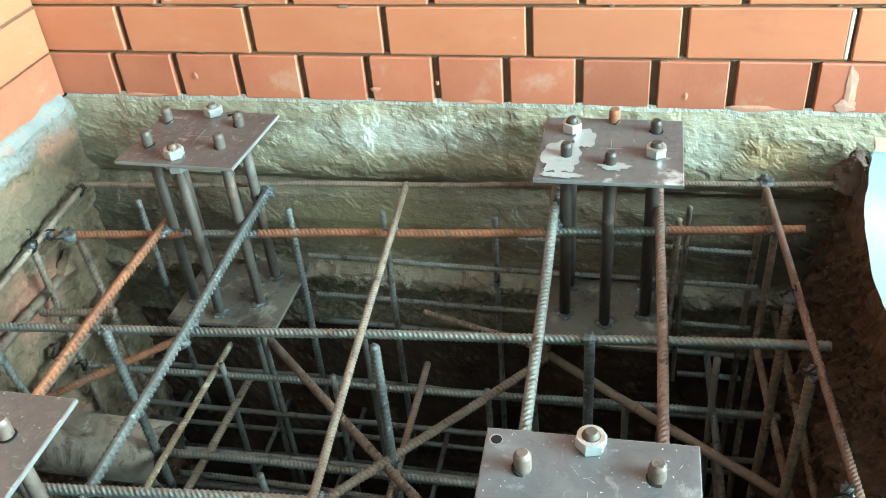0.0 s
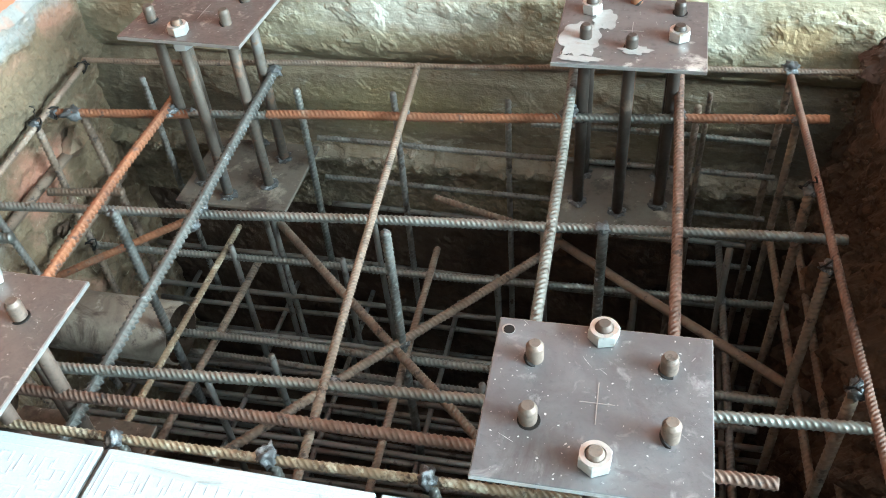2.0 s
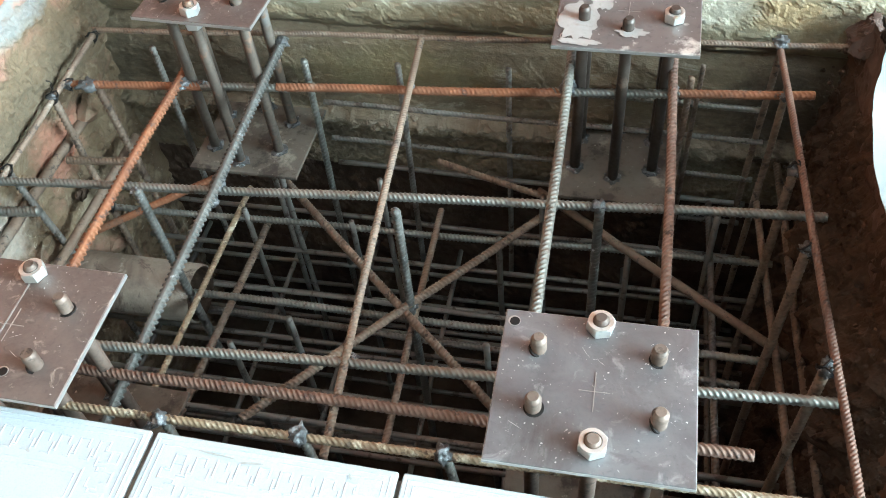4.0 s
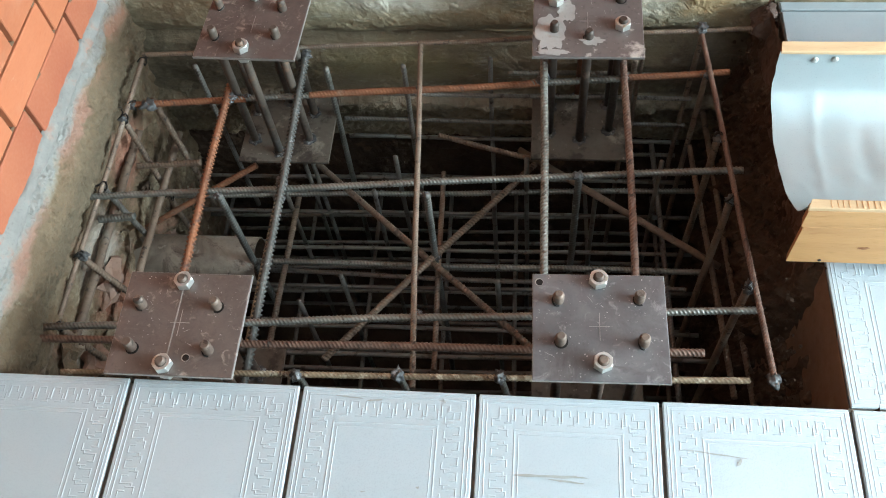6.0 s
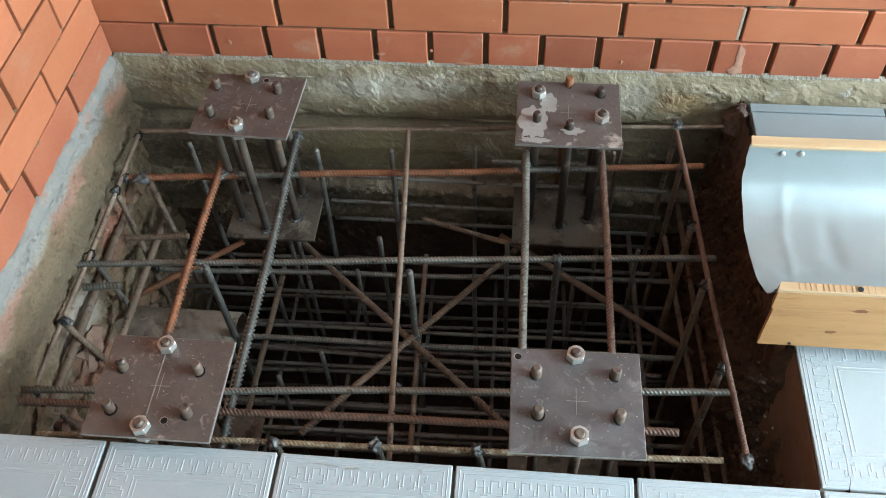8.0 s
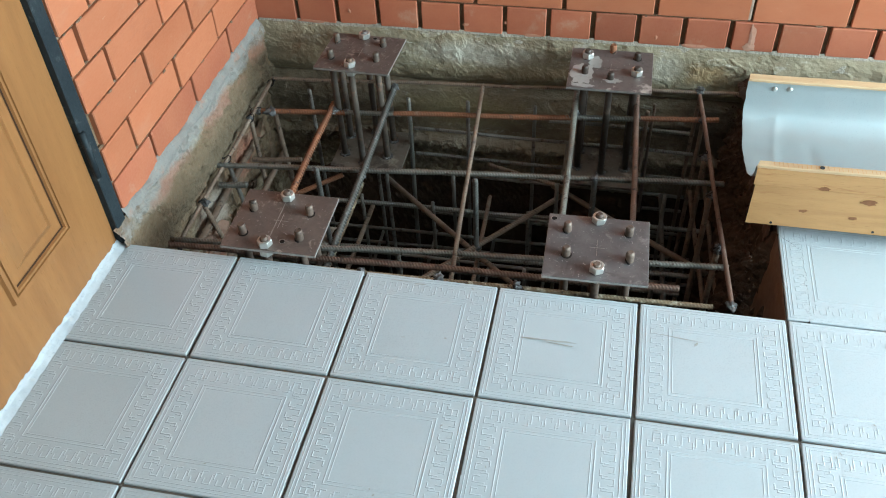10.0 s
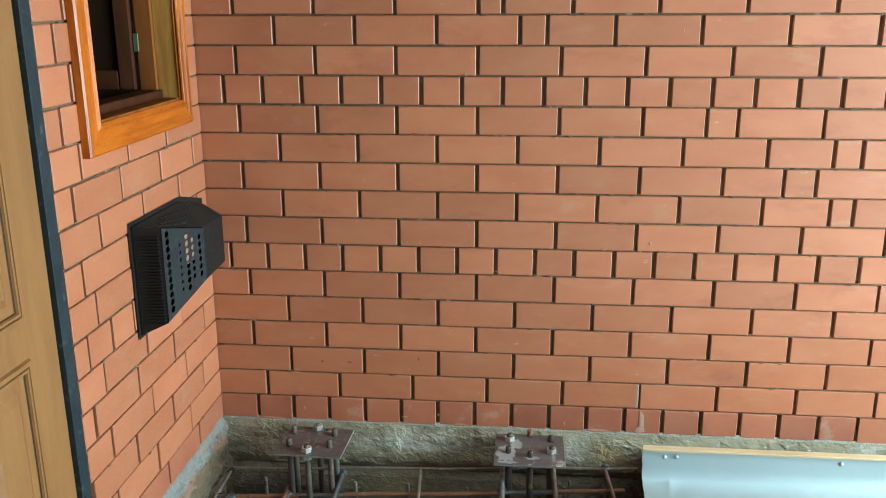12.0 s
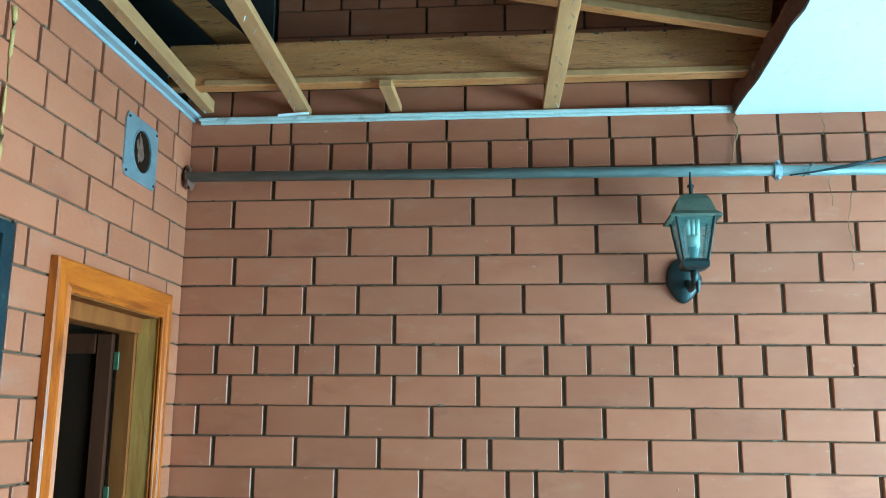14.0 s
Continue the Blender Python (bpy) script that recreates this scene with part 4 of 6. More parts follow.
box(4.6, 4.74, -4.0, -0.06, 0, 0.2, 0, bm)
box(4.6, 4.74, -4.0, -0.06, 1.98, 2.58, 0, bm)
structure(part("wall_right", bm, PLASTER, None), "plain plastered side wall with a wide opening", "wall")
structure(part("ground", box(-60, 60, -60, 60, -1.6, -1.5), SOIL, None), "bare ground round the house", "ground")

# ---- ceiling: white panels with a torn hole ----
CEIL = 2.560
edge = [(1.757 + 0.012 * fractal(1.0, k * 0.9, 0.0), -0.002 - k * 0.09) for k in range(12)]
verts, faces = [], []
for z in (CEIL, CEIL + 0.010):
    verts += [(x, y, z) for x, y in edge] + [(6.2, y, z) for x, y in edge]
n = len(edge)
for k in range(n - 1):
    faces += [(k, k + 1, n + k + 1, n + k), (2 * n + k, 3 * n + k, 3 * n + k + 1, 2 * n + k + 1), (k, 2 * n + k, 2 * n + k + 1, k + 1)]
ceiling = structure(raw("ceiling", verts, faces, WHITE), "white panelled ceiling torn open above the pit", "ceiling")
bm = bmesh.new()
box(0.0, 6.2, -8.1, edge[-1][1] - 0.001, CEIL, CEIL + 0.01, 0, bm)
structure(part("ceiling_panels", bm, WHITE, None), "white ceiling panels", "ceiling")


def torn(u, v):
    k = u * (n - 1)
    i = min(n - 2, int(k))
    f = k - i
    x = edge[i][0] * (1 - f) + edge[i + 1][0] * f
    y = edge[i][1] * (1 - f) + edge[i + 1][1] * f
    return (x - 0.004 - 0.010 * abs(fractal(2.0, y * 30, v * 3)), y, CEIL + 0.003 + 0.065 * v)


structure(sheet("torn_edge", torn, 120, 8, RUSTY), "ragged brown torn edge of the ceiling", "trim")
bm = bmesh.new()
box(0.0, 0.03, -0.99, 0.0, 2.583, 2.597, 0.002, bm)
box(0.0, 0.008, -0.99, 0.0, 2.575, 2.612, 0.002, bm)
structure(part("ceiling_moulding_left", bm, SILL, None), "white plastic edge moulding along the brick wall", "trim")
bm = bmesh.new()
box(0.03, 1.757, -0.030, 0.0, 2.573, 2.583, 0.002, bm)
box(0.03, 1.757, -0.014, -0.002, 2.565, 2.573, 0.002, bm)
structure(part("ceiling_moulding_back", bm, TRIM, None), "white plastic edge moulding with a double lip", "trim")
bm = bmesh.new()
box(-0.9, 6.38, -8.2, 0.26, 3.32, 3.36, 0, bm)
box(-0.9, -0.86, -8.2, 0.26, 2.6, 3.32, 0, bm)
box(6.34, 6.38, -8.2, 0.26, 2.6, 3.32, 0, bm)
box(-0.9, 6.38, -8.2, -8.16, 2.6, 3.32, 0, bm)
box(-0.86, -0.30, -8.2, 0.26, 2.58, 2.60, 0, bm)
# deck colour carries the gloom of the roof space
structure(part("roof_deck", bm, DARK_TIMBER, None), "timber roof boarding toned near black for the gloom", "roof")

# ---- roof timbers in the opening ----
joist = part("roof_joist", box(0.0, 2.6, -0.225, -0.175, 2.612, 2.752, 0.003), BEAM, None)
tagged(joist, "rough sawn brown joist across the ceiling opening", "joist")
part("lath", box(0.12, 2.6, -0.2295, -0.2255, 2.613, 2.632, 0.001), BATTEN, joist, "pale lath nailed along the lower edge")
rng = random.Random(52)
bm = bmesh.new()
for k in range(16):
    x, z = rng.uniform(0.1, 1.9), rng.uniform(2.65, 2.745)
    tube((x, -0.224, z), (x + rng.uniform(-0.008, 0.008), -0.236, z - rng.uniform(0.0, 0.010)), 0.0013, 5, bm=bm)
tagged(part("nails", bm, CUT, joist), "bent nails and staples in the joist", kind="stuff")
bm = bmesh.new()
for k in range(30):
    b = lump((rng.uniform(0.05, 1.9), -0.2255, 2.751 - abs(rng.gauss(0, 0.006))), rng.uniform(0.0012, 0.0032), k, (1.6, 0.5, 0.8), 0.9, 1)
    tmp = bpy.data.meshes.new("tmp")
    b.to_mesh(tmp)
    b.free()
    bm.from_mesh(tmp)
    bpy.data.meshes.remove(tmp)
tagged(part("bark_crumbs", bm, DARK_TIMBER, joist), "dark crumbs of bark along the joist's edge", kind="stuff")
# added panel, near black, standing for the dark void left of the bricks
structure(part("gable_boarding", box(-0.62, 0.262, -0.012, 0.002, 2.69, 3.31, 0.002), DARK_TIMBER, None), "added near-black panel for the void in the roof space", "wall")
for x0, skew in ((0.352, 2.6), (1.158, 2.2)):
    b = part("ceiling_batten", box(-0.026, 0.026, -0.96, -0.012, 2.588, 2.611, 0.002, turn=pose(x0 + 0.026, 0, 0, 0, 0, skew)), BATTEN, None)
    tagged(b, "pale ceiling batten studded with staples", "batten", "ceiling battens")
b = part("ceiling_batten", box(-0.018, 0.018, -0.97, -0.030, 2.598, 2.640, 0.002, turn=pose(0.061, 0, 0, 0, 0, 2.5)), BATTEN, None)
tagged(b, "pale wooden batten along the brick wall", "batten", "ceiling battens")
b = part("batten_stub", box(0.668, 0.706, -0.25, -0.03, 2.587, 2.611, 0.002), BATTEN, None)
tagged(b, "short sawn off batten end", "batten", "ceiling battens")


def rafter(name, a, b, high, thick, label):
    a, b = Vector(a), Vector(b)
    d = b - a
    m = Matrix.Translation(a) @ pose(0, 0, 0, 0, -math.degrees(math.atan2(d.z, d.x)), 0)
    tagged(part(name, box(0, d.length, -thick, 0, 0, high, 0.003, turn=m), BEAM, None), label, "rafter")


rafter("rafter", (0.70, -0.42, 2.835), (1.75, -0.42, 2.628), 0.13, 0.045, "dark sloping rafter with a pale lower edge")
rafter("rafter", (-0.296, -0.12, 3.18), (0.214, -0.12, 2.70), 0.08, 0.045, "dark sloping rafter in the roof space")
tagged(part("rafter_lath", box(0, 1.07, -0.050, -0.046, -0.004, 0.018, 0.001, turn=Matrix.Translation((0.70, -0.42, 2.835)) @ pose(0, 0, 0, 0, 11.15, 0)), BATTEN, None), "pale lath along the rafter's lower edge", "lath")
rng = random.Random(31)
bm = bmesh.new()
for x0, skew in ((0.378, 2.6), (1.184, 2.2), (0.061, 2.5)):
    for k in range(12):
        y = -0.08 - 0.075 * k + rng.uniform(-0.02, 0.02)
        x = x0 + rng.uniform(-0.015, 0.015) - math.tan(radians(skew)) * y
        z = 2.588 if x0 > 0.1 else 2.598
        tube((x, y, z + 0.004), (x + rng.uniform(-0.012, 0.012), y + rng.uniform(-0.012, 0.012), z - 0.012), 0.0011, 5, bm=bm)
tagged(part("staples", bm, CUT, None), "bent staples left in the battens", "staples", kind="stuff")
t = thing("torn_trim", "white strip of torn moulding hanging from a batten", "trim", (0.36, -0.05, 2.58))
part("strip", box(0.31, 0.41, -0.075, -0.062, 2.570, 2.576, 0.001, turn=Matrix.Translation((0.36, -0.07, 2.573)) @ pose(0, 0, 0, 0, -6, 8) @ Matrix.Translation((-0.36, 0.07, -2.573))), WHITE, t)

# ---- pipe along the back wall ----
p = thing("wall_pipe", "old galvanised pipe running along the brick wall", "pipe", (1.1, -0.06, 2.366))
part("tube", tube((0.015, -0.06, 2.372), (2.9, -0.06, 2.352), 0.0165, 20), GALV_PIPE, p, smooth=True)
part("bracket", lump((0.018, -0.045, 2.372), 0.026, 4, (0.6, 1.2, 1.3), 0.7, 3), RUSTY, p, "rusty dark wad round the pipe's end")
clamp = part("clamp", tube((1.850, -0.06, 2.357), (1.872, -0.06, 2.357), 0.0215, 20), ZINC_DULL, p, "two-part steel pipe clamp")
part("clamp_ear", box(1.852, 1.870, -0.068, -0.052, 2.330, 2.388, 0.003), ZINC_DULL, clamp)
for z in (2.334, 2.383):
    part("bolt", tube((1.861, -0.078, z), (1.861, -0.050, z), 0.0055, 6), ZINC_DULL, clamp)
v, f = sweep([(1.89, -0.082, 2.338), (1.96, -0.085, 2.346), (2.05, -0.09, 2.360), (2.4, -0.10, 2.432)], [0.004, 0.005, 0.009, 0.009], 8, 0.6)
stay = raw("steel_stay", v, f, IRON, None, smooth=True)
tagged(stay, "dark flattened steel stay tied to the pipe", "stay")
v, f = sweep([(1.93, -0.075, 2.335), (1.945, -0.085, 2.35), (1.96, -0.085, 2.372), (1.955, -0.07, 2.376), (1.95, -0.07, 2.34)], 0.003, 6)
tagged(raw("wire_tie", v, f, GALV_PIPE, None, smooth=True), "twisted wire tie round pipe and stay", "wire")
rng = random.Random(8)
for k, (x, ztop, zbot) in enumerate(((1.765, 2.57, 2.385), (2.02, 2.56, 2.26), (2.09, 2.30, 2.06))):
    pts, xx = [], x
    for i in range(14):
        z = ztop + (zbot - ztop) * i / 13
        xx += rng.uniform(-0.007, 0.009)
        pts.append((xx, -0.006 - rng.uniform(0, 0.006), z))
    v, f = sweep(pts, [0.0032 - 0.0012 * i / 13 for i in range(14)] if k == 0 else 0.0014, 6)
    tagged(raw("dry_vine", v, f, STRAW, None, smooth=True), "dry brown vine clinging to the bricks", "vine", "dry vines")

# ---- lantern ----
LX, LY = 1.588, -0.135
lamp = thing("wall_lantern", "green-black wall lantern with glass panes and a bulb", "wall lamp", (LX, -0.005, 2.022))
rings = []
for s, y in ((1.0, 0.0), (1.0, -0.008), (0.85, -0.016), (0.55, -0.020), (0.25, -0.026)):
    rings.append([(LX - 0.012 + 0.050 * s * math.cos(a), y, 2.038 + 0.064 * s * math.sin(a) - (0.012 * s * max(0, -math.sin(a)) ** 6)) for a in (2 * math.pi * k / 24 for k in range(24))])
v, f = ring_mesh(rings, True, True)
raw("wall_plate", v, f, LANTERN, lamp, smooth=True)
v, f = sweep([(LX, -0.02, 2.022), (LX, -0.06, 1.997), (LX, -0.10, 1.997), (LX + 0.0, -0.13, 2.017), (LX, LY, 2.052)], [0.012, 0.010, 0.009, 0.010, 0.014], 10)
raw("arm", v, f, LANTERN, lamp, smooth=True)
part("scroll", lump((LX + 0.012, -0.10, 2.022), 0.016, 7, (0.8, 1.2, 1.6), 0.3), LANTERN, lamp)
part("lower_finial", tube((LX + 0.01, -0.125, 1.977), (LX + 0.01, -0.125, 2.012), 0.004, 8, r2=0.009), LANTERN, lamp)


def square_rings(levels):
    return [[(LX + sx * r, LY + sy * r, z) for sx, sy in ((-1, -1), (1, -1), (1, 1), (-1, 1))] for r, z in levels]


v, f = ring_mesh(square_rings(((0.022, 2.042), (0.037, 2.048), (0.038, 2.062), (0.033, 2.072))), True, True)
raw("bottom_tray", v, f, LANTERN, lamp)
for sx in (-1, 1):
    for sy in (-1, 1):
        v, f = sweep([(LX + sx * 0.034, LY + sy * 0.034, 2.068), (LX + sx * 0.0545, LY + sy * 0.0545, 2.196)], 0.0046, 6)
        raw("corner_bar", v, f, LANTERN, lamp)
for k in range(4):
    a = k * math.pi / 2
    c, s = math.cos(a), math.sin(a)
    pts = [(-0.032, -0.0335, 2.07), (0.032, -0.0335, 2.07), (0.0525, -0.0540, 2.194), (-0.0525, -0.0540, 2.194)]
    pts += [(x * 0.97, y + 0.002, z) for x, y, z in pts]
    g = raw("pane", [(LX + c * x - s * y, LY + s * x + c * y, z) for x, y, z in pts], [(0, 1, 2, 3), (7, 6, 5, 4), (0, 4, 5, 1), (1, 5, 6, 2), (2, 6, 7, 3), (3, 7, 4, 0)], GLASS, lamp, "clear glass pane")
    g.visible_shadow = False
v, f = ring_mesh(square_rings(((0.056, 2.192), (0.072, 2.188), (0.0735, 2.195), (0.058, 2.208), (0.052, 2.228), (0.045, 2.246), (0.035, 2.259), (0.020, 2.267), (0.008, 2.27))), True, True)
hood = raw("lantern_roof", v, f, DUSTY, lamp, "domed cast roof with a finial")
bm = tube((LX, LY, 2.266), (LX, LY, 2.292), 0.006, 10)
tube((LX, LY, 2.29), (LX, LY, 2.298), 0.010, 10, bm=bm)
tube((LX, LY, 2.296), (LX, LY, 2.337), 0.005, 10, r2=0.0025, bm=bm)
part("finial", bm, LANTERN, hood)
bulb = part("bulb", tube((LX, LY, 2.11), (LX, LY, 2.142), 0.019, 16), BULB, lamp, "white compact fluorescent bulb", smooth=True)
part("bulb_base", tube((LX, LY, 2.072), (LX, LY, 2.1185), 0.013, 16, r2=0.017), GALV_PIPE, bulb, "grey lamp base")
for dx in (-0.013, 0.0, 0.013):
    part("bulb_tube", tube((LX + dx, LY, 2.141), (LX + dx, LY, 2.192), 0.0075, 10), BULB, bulb, smooth=True)

# ---- vent plate on the left wall ----
vp = thing("vent_plate", "galvanised square plate with a round rusty flue hole", "vent plate", (0.0, -0.375, 2.355))
cy, cz, hr = -0.378, 2.357, 0.066
outer = [(-0.105, -0.092), (0.105, -0.092), (0.105, 0.092), (-0.105, 0.092)]
ring_o, ring_i = [], []
for k in range(32):
    a = 2 * math.pi * k / 32
    c, s = math.cos(a), math.sin(a)
    m = min(0.105 / max(abs(c), 1e-6), 0.092 / max(abs(s), 1e-6))
    ring_o.append((c * m, s * m))
    ring_i.append((c * hr * 0.92, s * hr))
rings = [[(x, cy + u, cz + w) for u, w in rr] for x, rr in ((0.001, ring_o), (0.006, ring_o), (0.007, ring_i), (0.010, ring_i), (0.010, [(u * 0.94, w * 0.94) for u, w in ring_i]), (0.0020, [(u * 0.94, w * 0.94) for u, w in ring_i]))]
v, f = ring_mesh(rings)
raw("flange", v, f, ZINC_DULL, vp)
part("flue", lump((0.006, cy - 0.012, cz + 0.004), 0.020, 9, (0.30, 0.9, 1.6), 0.7, 3), RUSTY, vp, "rusty broken flue end")
# shallow black disc: the hole's inner darkness is painted, not recessed
part("flue_back", tube((0.0030, cy, cz), (0.0045, cy, cz), 0.0612, 24), BLACK, vp, "near-black disc painted for the depth of the flue")
for u, w in ((-0.09, -0.078), (0.09, -0.078), (0.09, 0.078), (-0.09, 0.078)):
    part("screw", tube((0.006, cy + u, cz + w), (0.009, cy + u, cz + w), 0.004, 8), IRON, vp)

# ---- gas heater hood on the left wall ----
BAFFLE = mat("rust_orange_baffle", (0.33, 0.175, 0.105), (0.24, 0.12, 0.07), 40, 160, (0.7, 0.9), bump=0.3)
gh = thing("vent_hood", "black-brown perforated sheet metal vent hood on bricks", "vent hood", (0.0, -0.35, 0.75))
HX = 0.083
front = [(-0.578, 0.914), (-0.278, 0.838), (-0.100, 0.833), (-0.100, 0.678), (-0.272, 0.670), (-0.583, 0.640)]
base = [(-0.592, 0.918), (-0.262, 0.914), (-0.078, 0.868), (-0.078, 0.645), (-0.262, 0.620), (-0.592, 0.606)]
rings = [[(0.002, y, z) for y, z in base], [(0.010, y, z) for y, z in base], [(HX, y, z) for y, z in front]]
v, f = ring_mesh(rings)
raw("casing", v, f, HOOD, gh)


def pierced(name, outline, holes, x, material, label):
    """A flat sheet in a plane x = const with round holes through it: outline and (y, z, radius) each."""
    b = bmesh.new()
    loops = [[(y, z) for y, z in outline]] + [[(y + 1.4 * r * math.cos(2 * math.pi * k / 14), z + r * math.sin(2 * math.pi * k / 14)) for k in range(14)] for y, z, r in holes]
    for loop in loops:
        vs = [b.verts.new((x, y, z)) for y, z in loop]
        for p_, q_ in zip(vs, vs[1:] + vs[:1]):
            b.edges.new((p_, q_))
    bmesh.ops.triangle_fill(b, use_beauty=True, use_dissolve=False, edges=b.edges[:], normal=(1, 0, 0))
    return part(name, b, material, gh, label)


holes = [(-0.545, 0.668 + 0.0219 * k, 0.0090) for k in range(11)]
holes += [(-0.462, 0.700 + 0.0223 * k, 0.0052) for k in range(7)]
holes += [(-0.410, 0.690 + 0.0223 * k, 0.0088) for k in range(8)]
holes += [(-0.368, 0.712 + 0.0223 * k, 0.0075) for k in range(6)]
holes += [(-0.312, 0.702 + 0.0233 * k, 0.0084) for k in range(6)]
pierced("perforated_front", [(-0.576, 0.912), (-0.280, 0.836), (-0.274, 0.672), (-0.581, 0.642)], holes, HX + 0.0012, NAVY, "navy enamelled front with rows of round holes")
raw("side_panel", [(HX, y, z) for y, z in (front[1], front[2], front[3], front[4])], [(0, 3, 2, 1)], HOOD, gh)
raw("folded_seam", [(HX + 0.0005, -0.2795, 0.837), (HX + 0.0045, -0.2775, 0.837), (HX + 0.0045, -0.2715, 0.672), (HX + 0.0005, -0.2735, 0.672), (HX + 0.0005, -0.2765, 0.837), (HX + 0.0005, -0.2705, 0.672)], [(0, 3, 2, 1), (1, 2, 5, 4)], IRON, gh, "folded seam")
raw("flange", [(0.004, y * 1.0 + (0.02 if y > -0.3 else -0.012), z + (0.012 if z > 0.75 else -0.012)) for y, z in base], [tuple(range(6))], HOOD, gh)
part("inner_element", box(0.0795, 0.0825, -0.426, -0.354, 0.760, 0.850, 0.001), BAFFLE, gh, "rust-orange baffle behind the holes")
for k in range(3):
    # rows of slots pressed into the sloping top
    for j in range(10):
        a = (j + 0.7) / 11
        y = -0.560 + 0.27 * a + 0.05 * k
        t_ = 0.25 + 0.25 * k
        zt_ = 0.914 - 0.076 * min(1.0, (y + 0.578) / 0.30)
        part("slot", box(-0.004, 0.004, -0.007, 0.007, -0.0008, 0.0008, 0, turn=Matrix.Translation((HX - (HX - 0.010) * t_, y, zt_ + (0.916 - zt_) * t_ + 0.0008)) @ pose(0, 0, 0, -12, 28 * (0.916 - zt_) / 0.08, 0)), IRON, gh)
slat = box(0.014, 0.078, -0.5930, -0.5835, -0.0022, 0.0022, 0.0006)
slat_me = bpy.data.meshes.new("louvre")
slat.to_mesh(slat_me)
slat.free()
slat_me.materials.append(HOOD)
for k in range(28):
    lv = new("louvre", slat_me)
    adopt(lv, gh)
    lv.location = (0, 0.001, 0.640 + 0.0092 * k)

# ---- window in the left wall ----
w = thing("window_casing", "varnished orange pine window with a brown sash ajar", "window", (0.0, -0.45, 1.15))
YL, YR, ZB, ZT, FW = -0.795, -0.124, 1.141, 1.978, 0.076


def mitred(name, pts, x0, x1, material):
    """A flat mitred casing board with a rounded moulding."""
    rings = []
    (ax, az), (bx, bz), (cx_, cz_), (dx, dz) = pts     # outer a-b, inner d-c
    for s, x in ((0.0, x0), (0.0, x1 - 0.004), (0.08, x1), (0.35, x1), (0.45, x1 - 0.004), (0.75, x1 - 0.006), (0.88, x1 - 0.001), (1.0, x1 - 0.006), (1.0, x0)):
        rings.append([(x, ax + (dx - ax) * s, az + (dz - az) * s), (x, bx + (cx_ - bx) * s, bz + (cz_ - bz) * s)])
    v, f = ring_mesh(rings, closed=False)
    return raw(name, v, f, material, w)


O = [(YL, ZB), (YR, ZB), (YR, ZT), (YL, ZT)]
I = [(YL + FW, ZB + FW), (YR - FW + 0.012, ZB + FW), (YR - FW + 0.012, ZT - FW), (YL + FW, ZT - FW)]
mitred("bottom_casing", (O[1], O[0], I[0], I[1]), 0.001, 0.024, VARNISH_H)
mitred("near_casing", (O[0], O[3], I[3], I[0]), 0.001, 0.024, VARNISH)
mitred("top_casing", (O[3], O[2], I[2], I[3]), 0.001, 0.024, VARNISH_H)
mitred("far_casing", (O[2], O[1], I[1], I[2]), 0.001, 0.024, VARNISH)
yl, yr, zb, zt = I[0][0], I[1][0], I[0][1], I[2][1]
part("far_jamb", box(-0.052, 0.012, yr - 0.004, yr + 0.012, zb, zt, 0.002), JAMB, w, "pale weathered wooden jamb")
for k, x in enumerate((0.0125, 0.0215)):
    part("bead", tube((x, yr - 0.004, zb), (x, yr - 0.004, zt), 0.0036, 10), VARNISH, w, "glossy rounded bead" if k == 0 else "", smooth=True)
part("near_jamb", box(-0.040, 0.012, yl - 0.012, yl + 0.004, zb, zt, 0.002), SASH, w)
part("head", box(-0.040, 0.012, yl, yr, zt - 0.004, zt + 0.012, 0.002), INNER, w)
part("sill_board", box(-0.040, 0.012, yl, yr, zb - 0.012, zb + 0.006, 0.002), INNER, w, "dusty wooden sill")
part("inner_frame_far", box(-0.105, -0.052, yr - 0.014, yr + 0.012, zb, zt, 0.003), INNER, w, "brown varnished inner frame")
part("inner_frame_near", box(-0.105, -0.040, yl - 0.012, yl + 0.03, zb, zt, 0.003), SASH, w)
part("inner_frame_top", box(-0.105, -0.040, yl, yr, zt - 0.05, zt + 0.012, 0.003), INNER, w)
part("inner_frame_bottom", box(-0.105, -0.040, yl, yr, zb - 0.012, zb + 0.03, 0.003), SASH, w)
SW = Matrix.Translation((-0.112, yr - 0.030, 0)) @ pose(0, 0, 0, 0, 0, -80)
sash = part("sash_stile", box(-0.034, 0.0, -0.048, 0.0, zb + 0.03, zt - 0.05, 0.004, turn=SW), SASH, w, "brown sash standing ajar")
part("sash_stile", box(-0.034, 0.0, -0.40, -0.335, zb + 0.03, zt - 0.05, 0.004, turn=SW), SASH, w)
part("sash_rail", box(-0.034, 0.0, -0.335, -0.048, zb + 0.03, zb + 0.09, 0.004, turn=SW), SASH, w)
part("sash_rail", box(-0.034, 0.0, -0.335, -0.048, zt - 0.11, zt - 0.05, 0.004, turn=SW), SASH, w)
# matte black sheet in place of glass, the dim room painted into it
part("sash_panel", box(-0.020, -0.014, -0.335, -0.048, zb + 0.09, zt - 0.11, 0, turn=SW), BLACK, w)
for z in (zb + 0.17, zt - 0.13):
    part("hinge", box(-0.113, -0.096, yr - 0.0185, yr - 0.0142, z - 0.027, z + 0.027, 0.002), BRASS, w, "greenish brass hinge")
# box room behind the opening, its gloom put into the wall colour
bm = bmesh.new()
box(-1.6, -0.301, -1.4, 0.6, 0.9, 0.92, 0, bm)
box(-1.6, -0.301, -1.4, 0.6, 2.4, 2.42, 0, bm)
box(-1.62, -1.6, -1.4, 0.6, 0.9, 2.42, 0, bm)
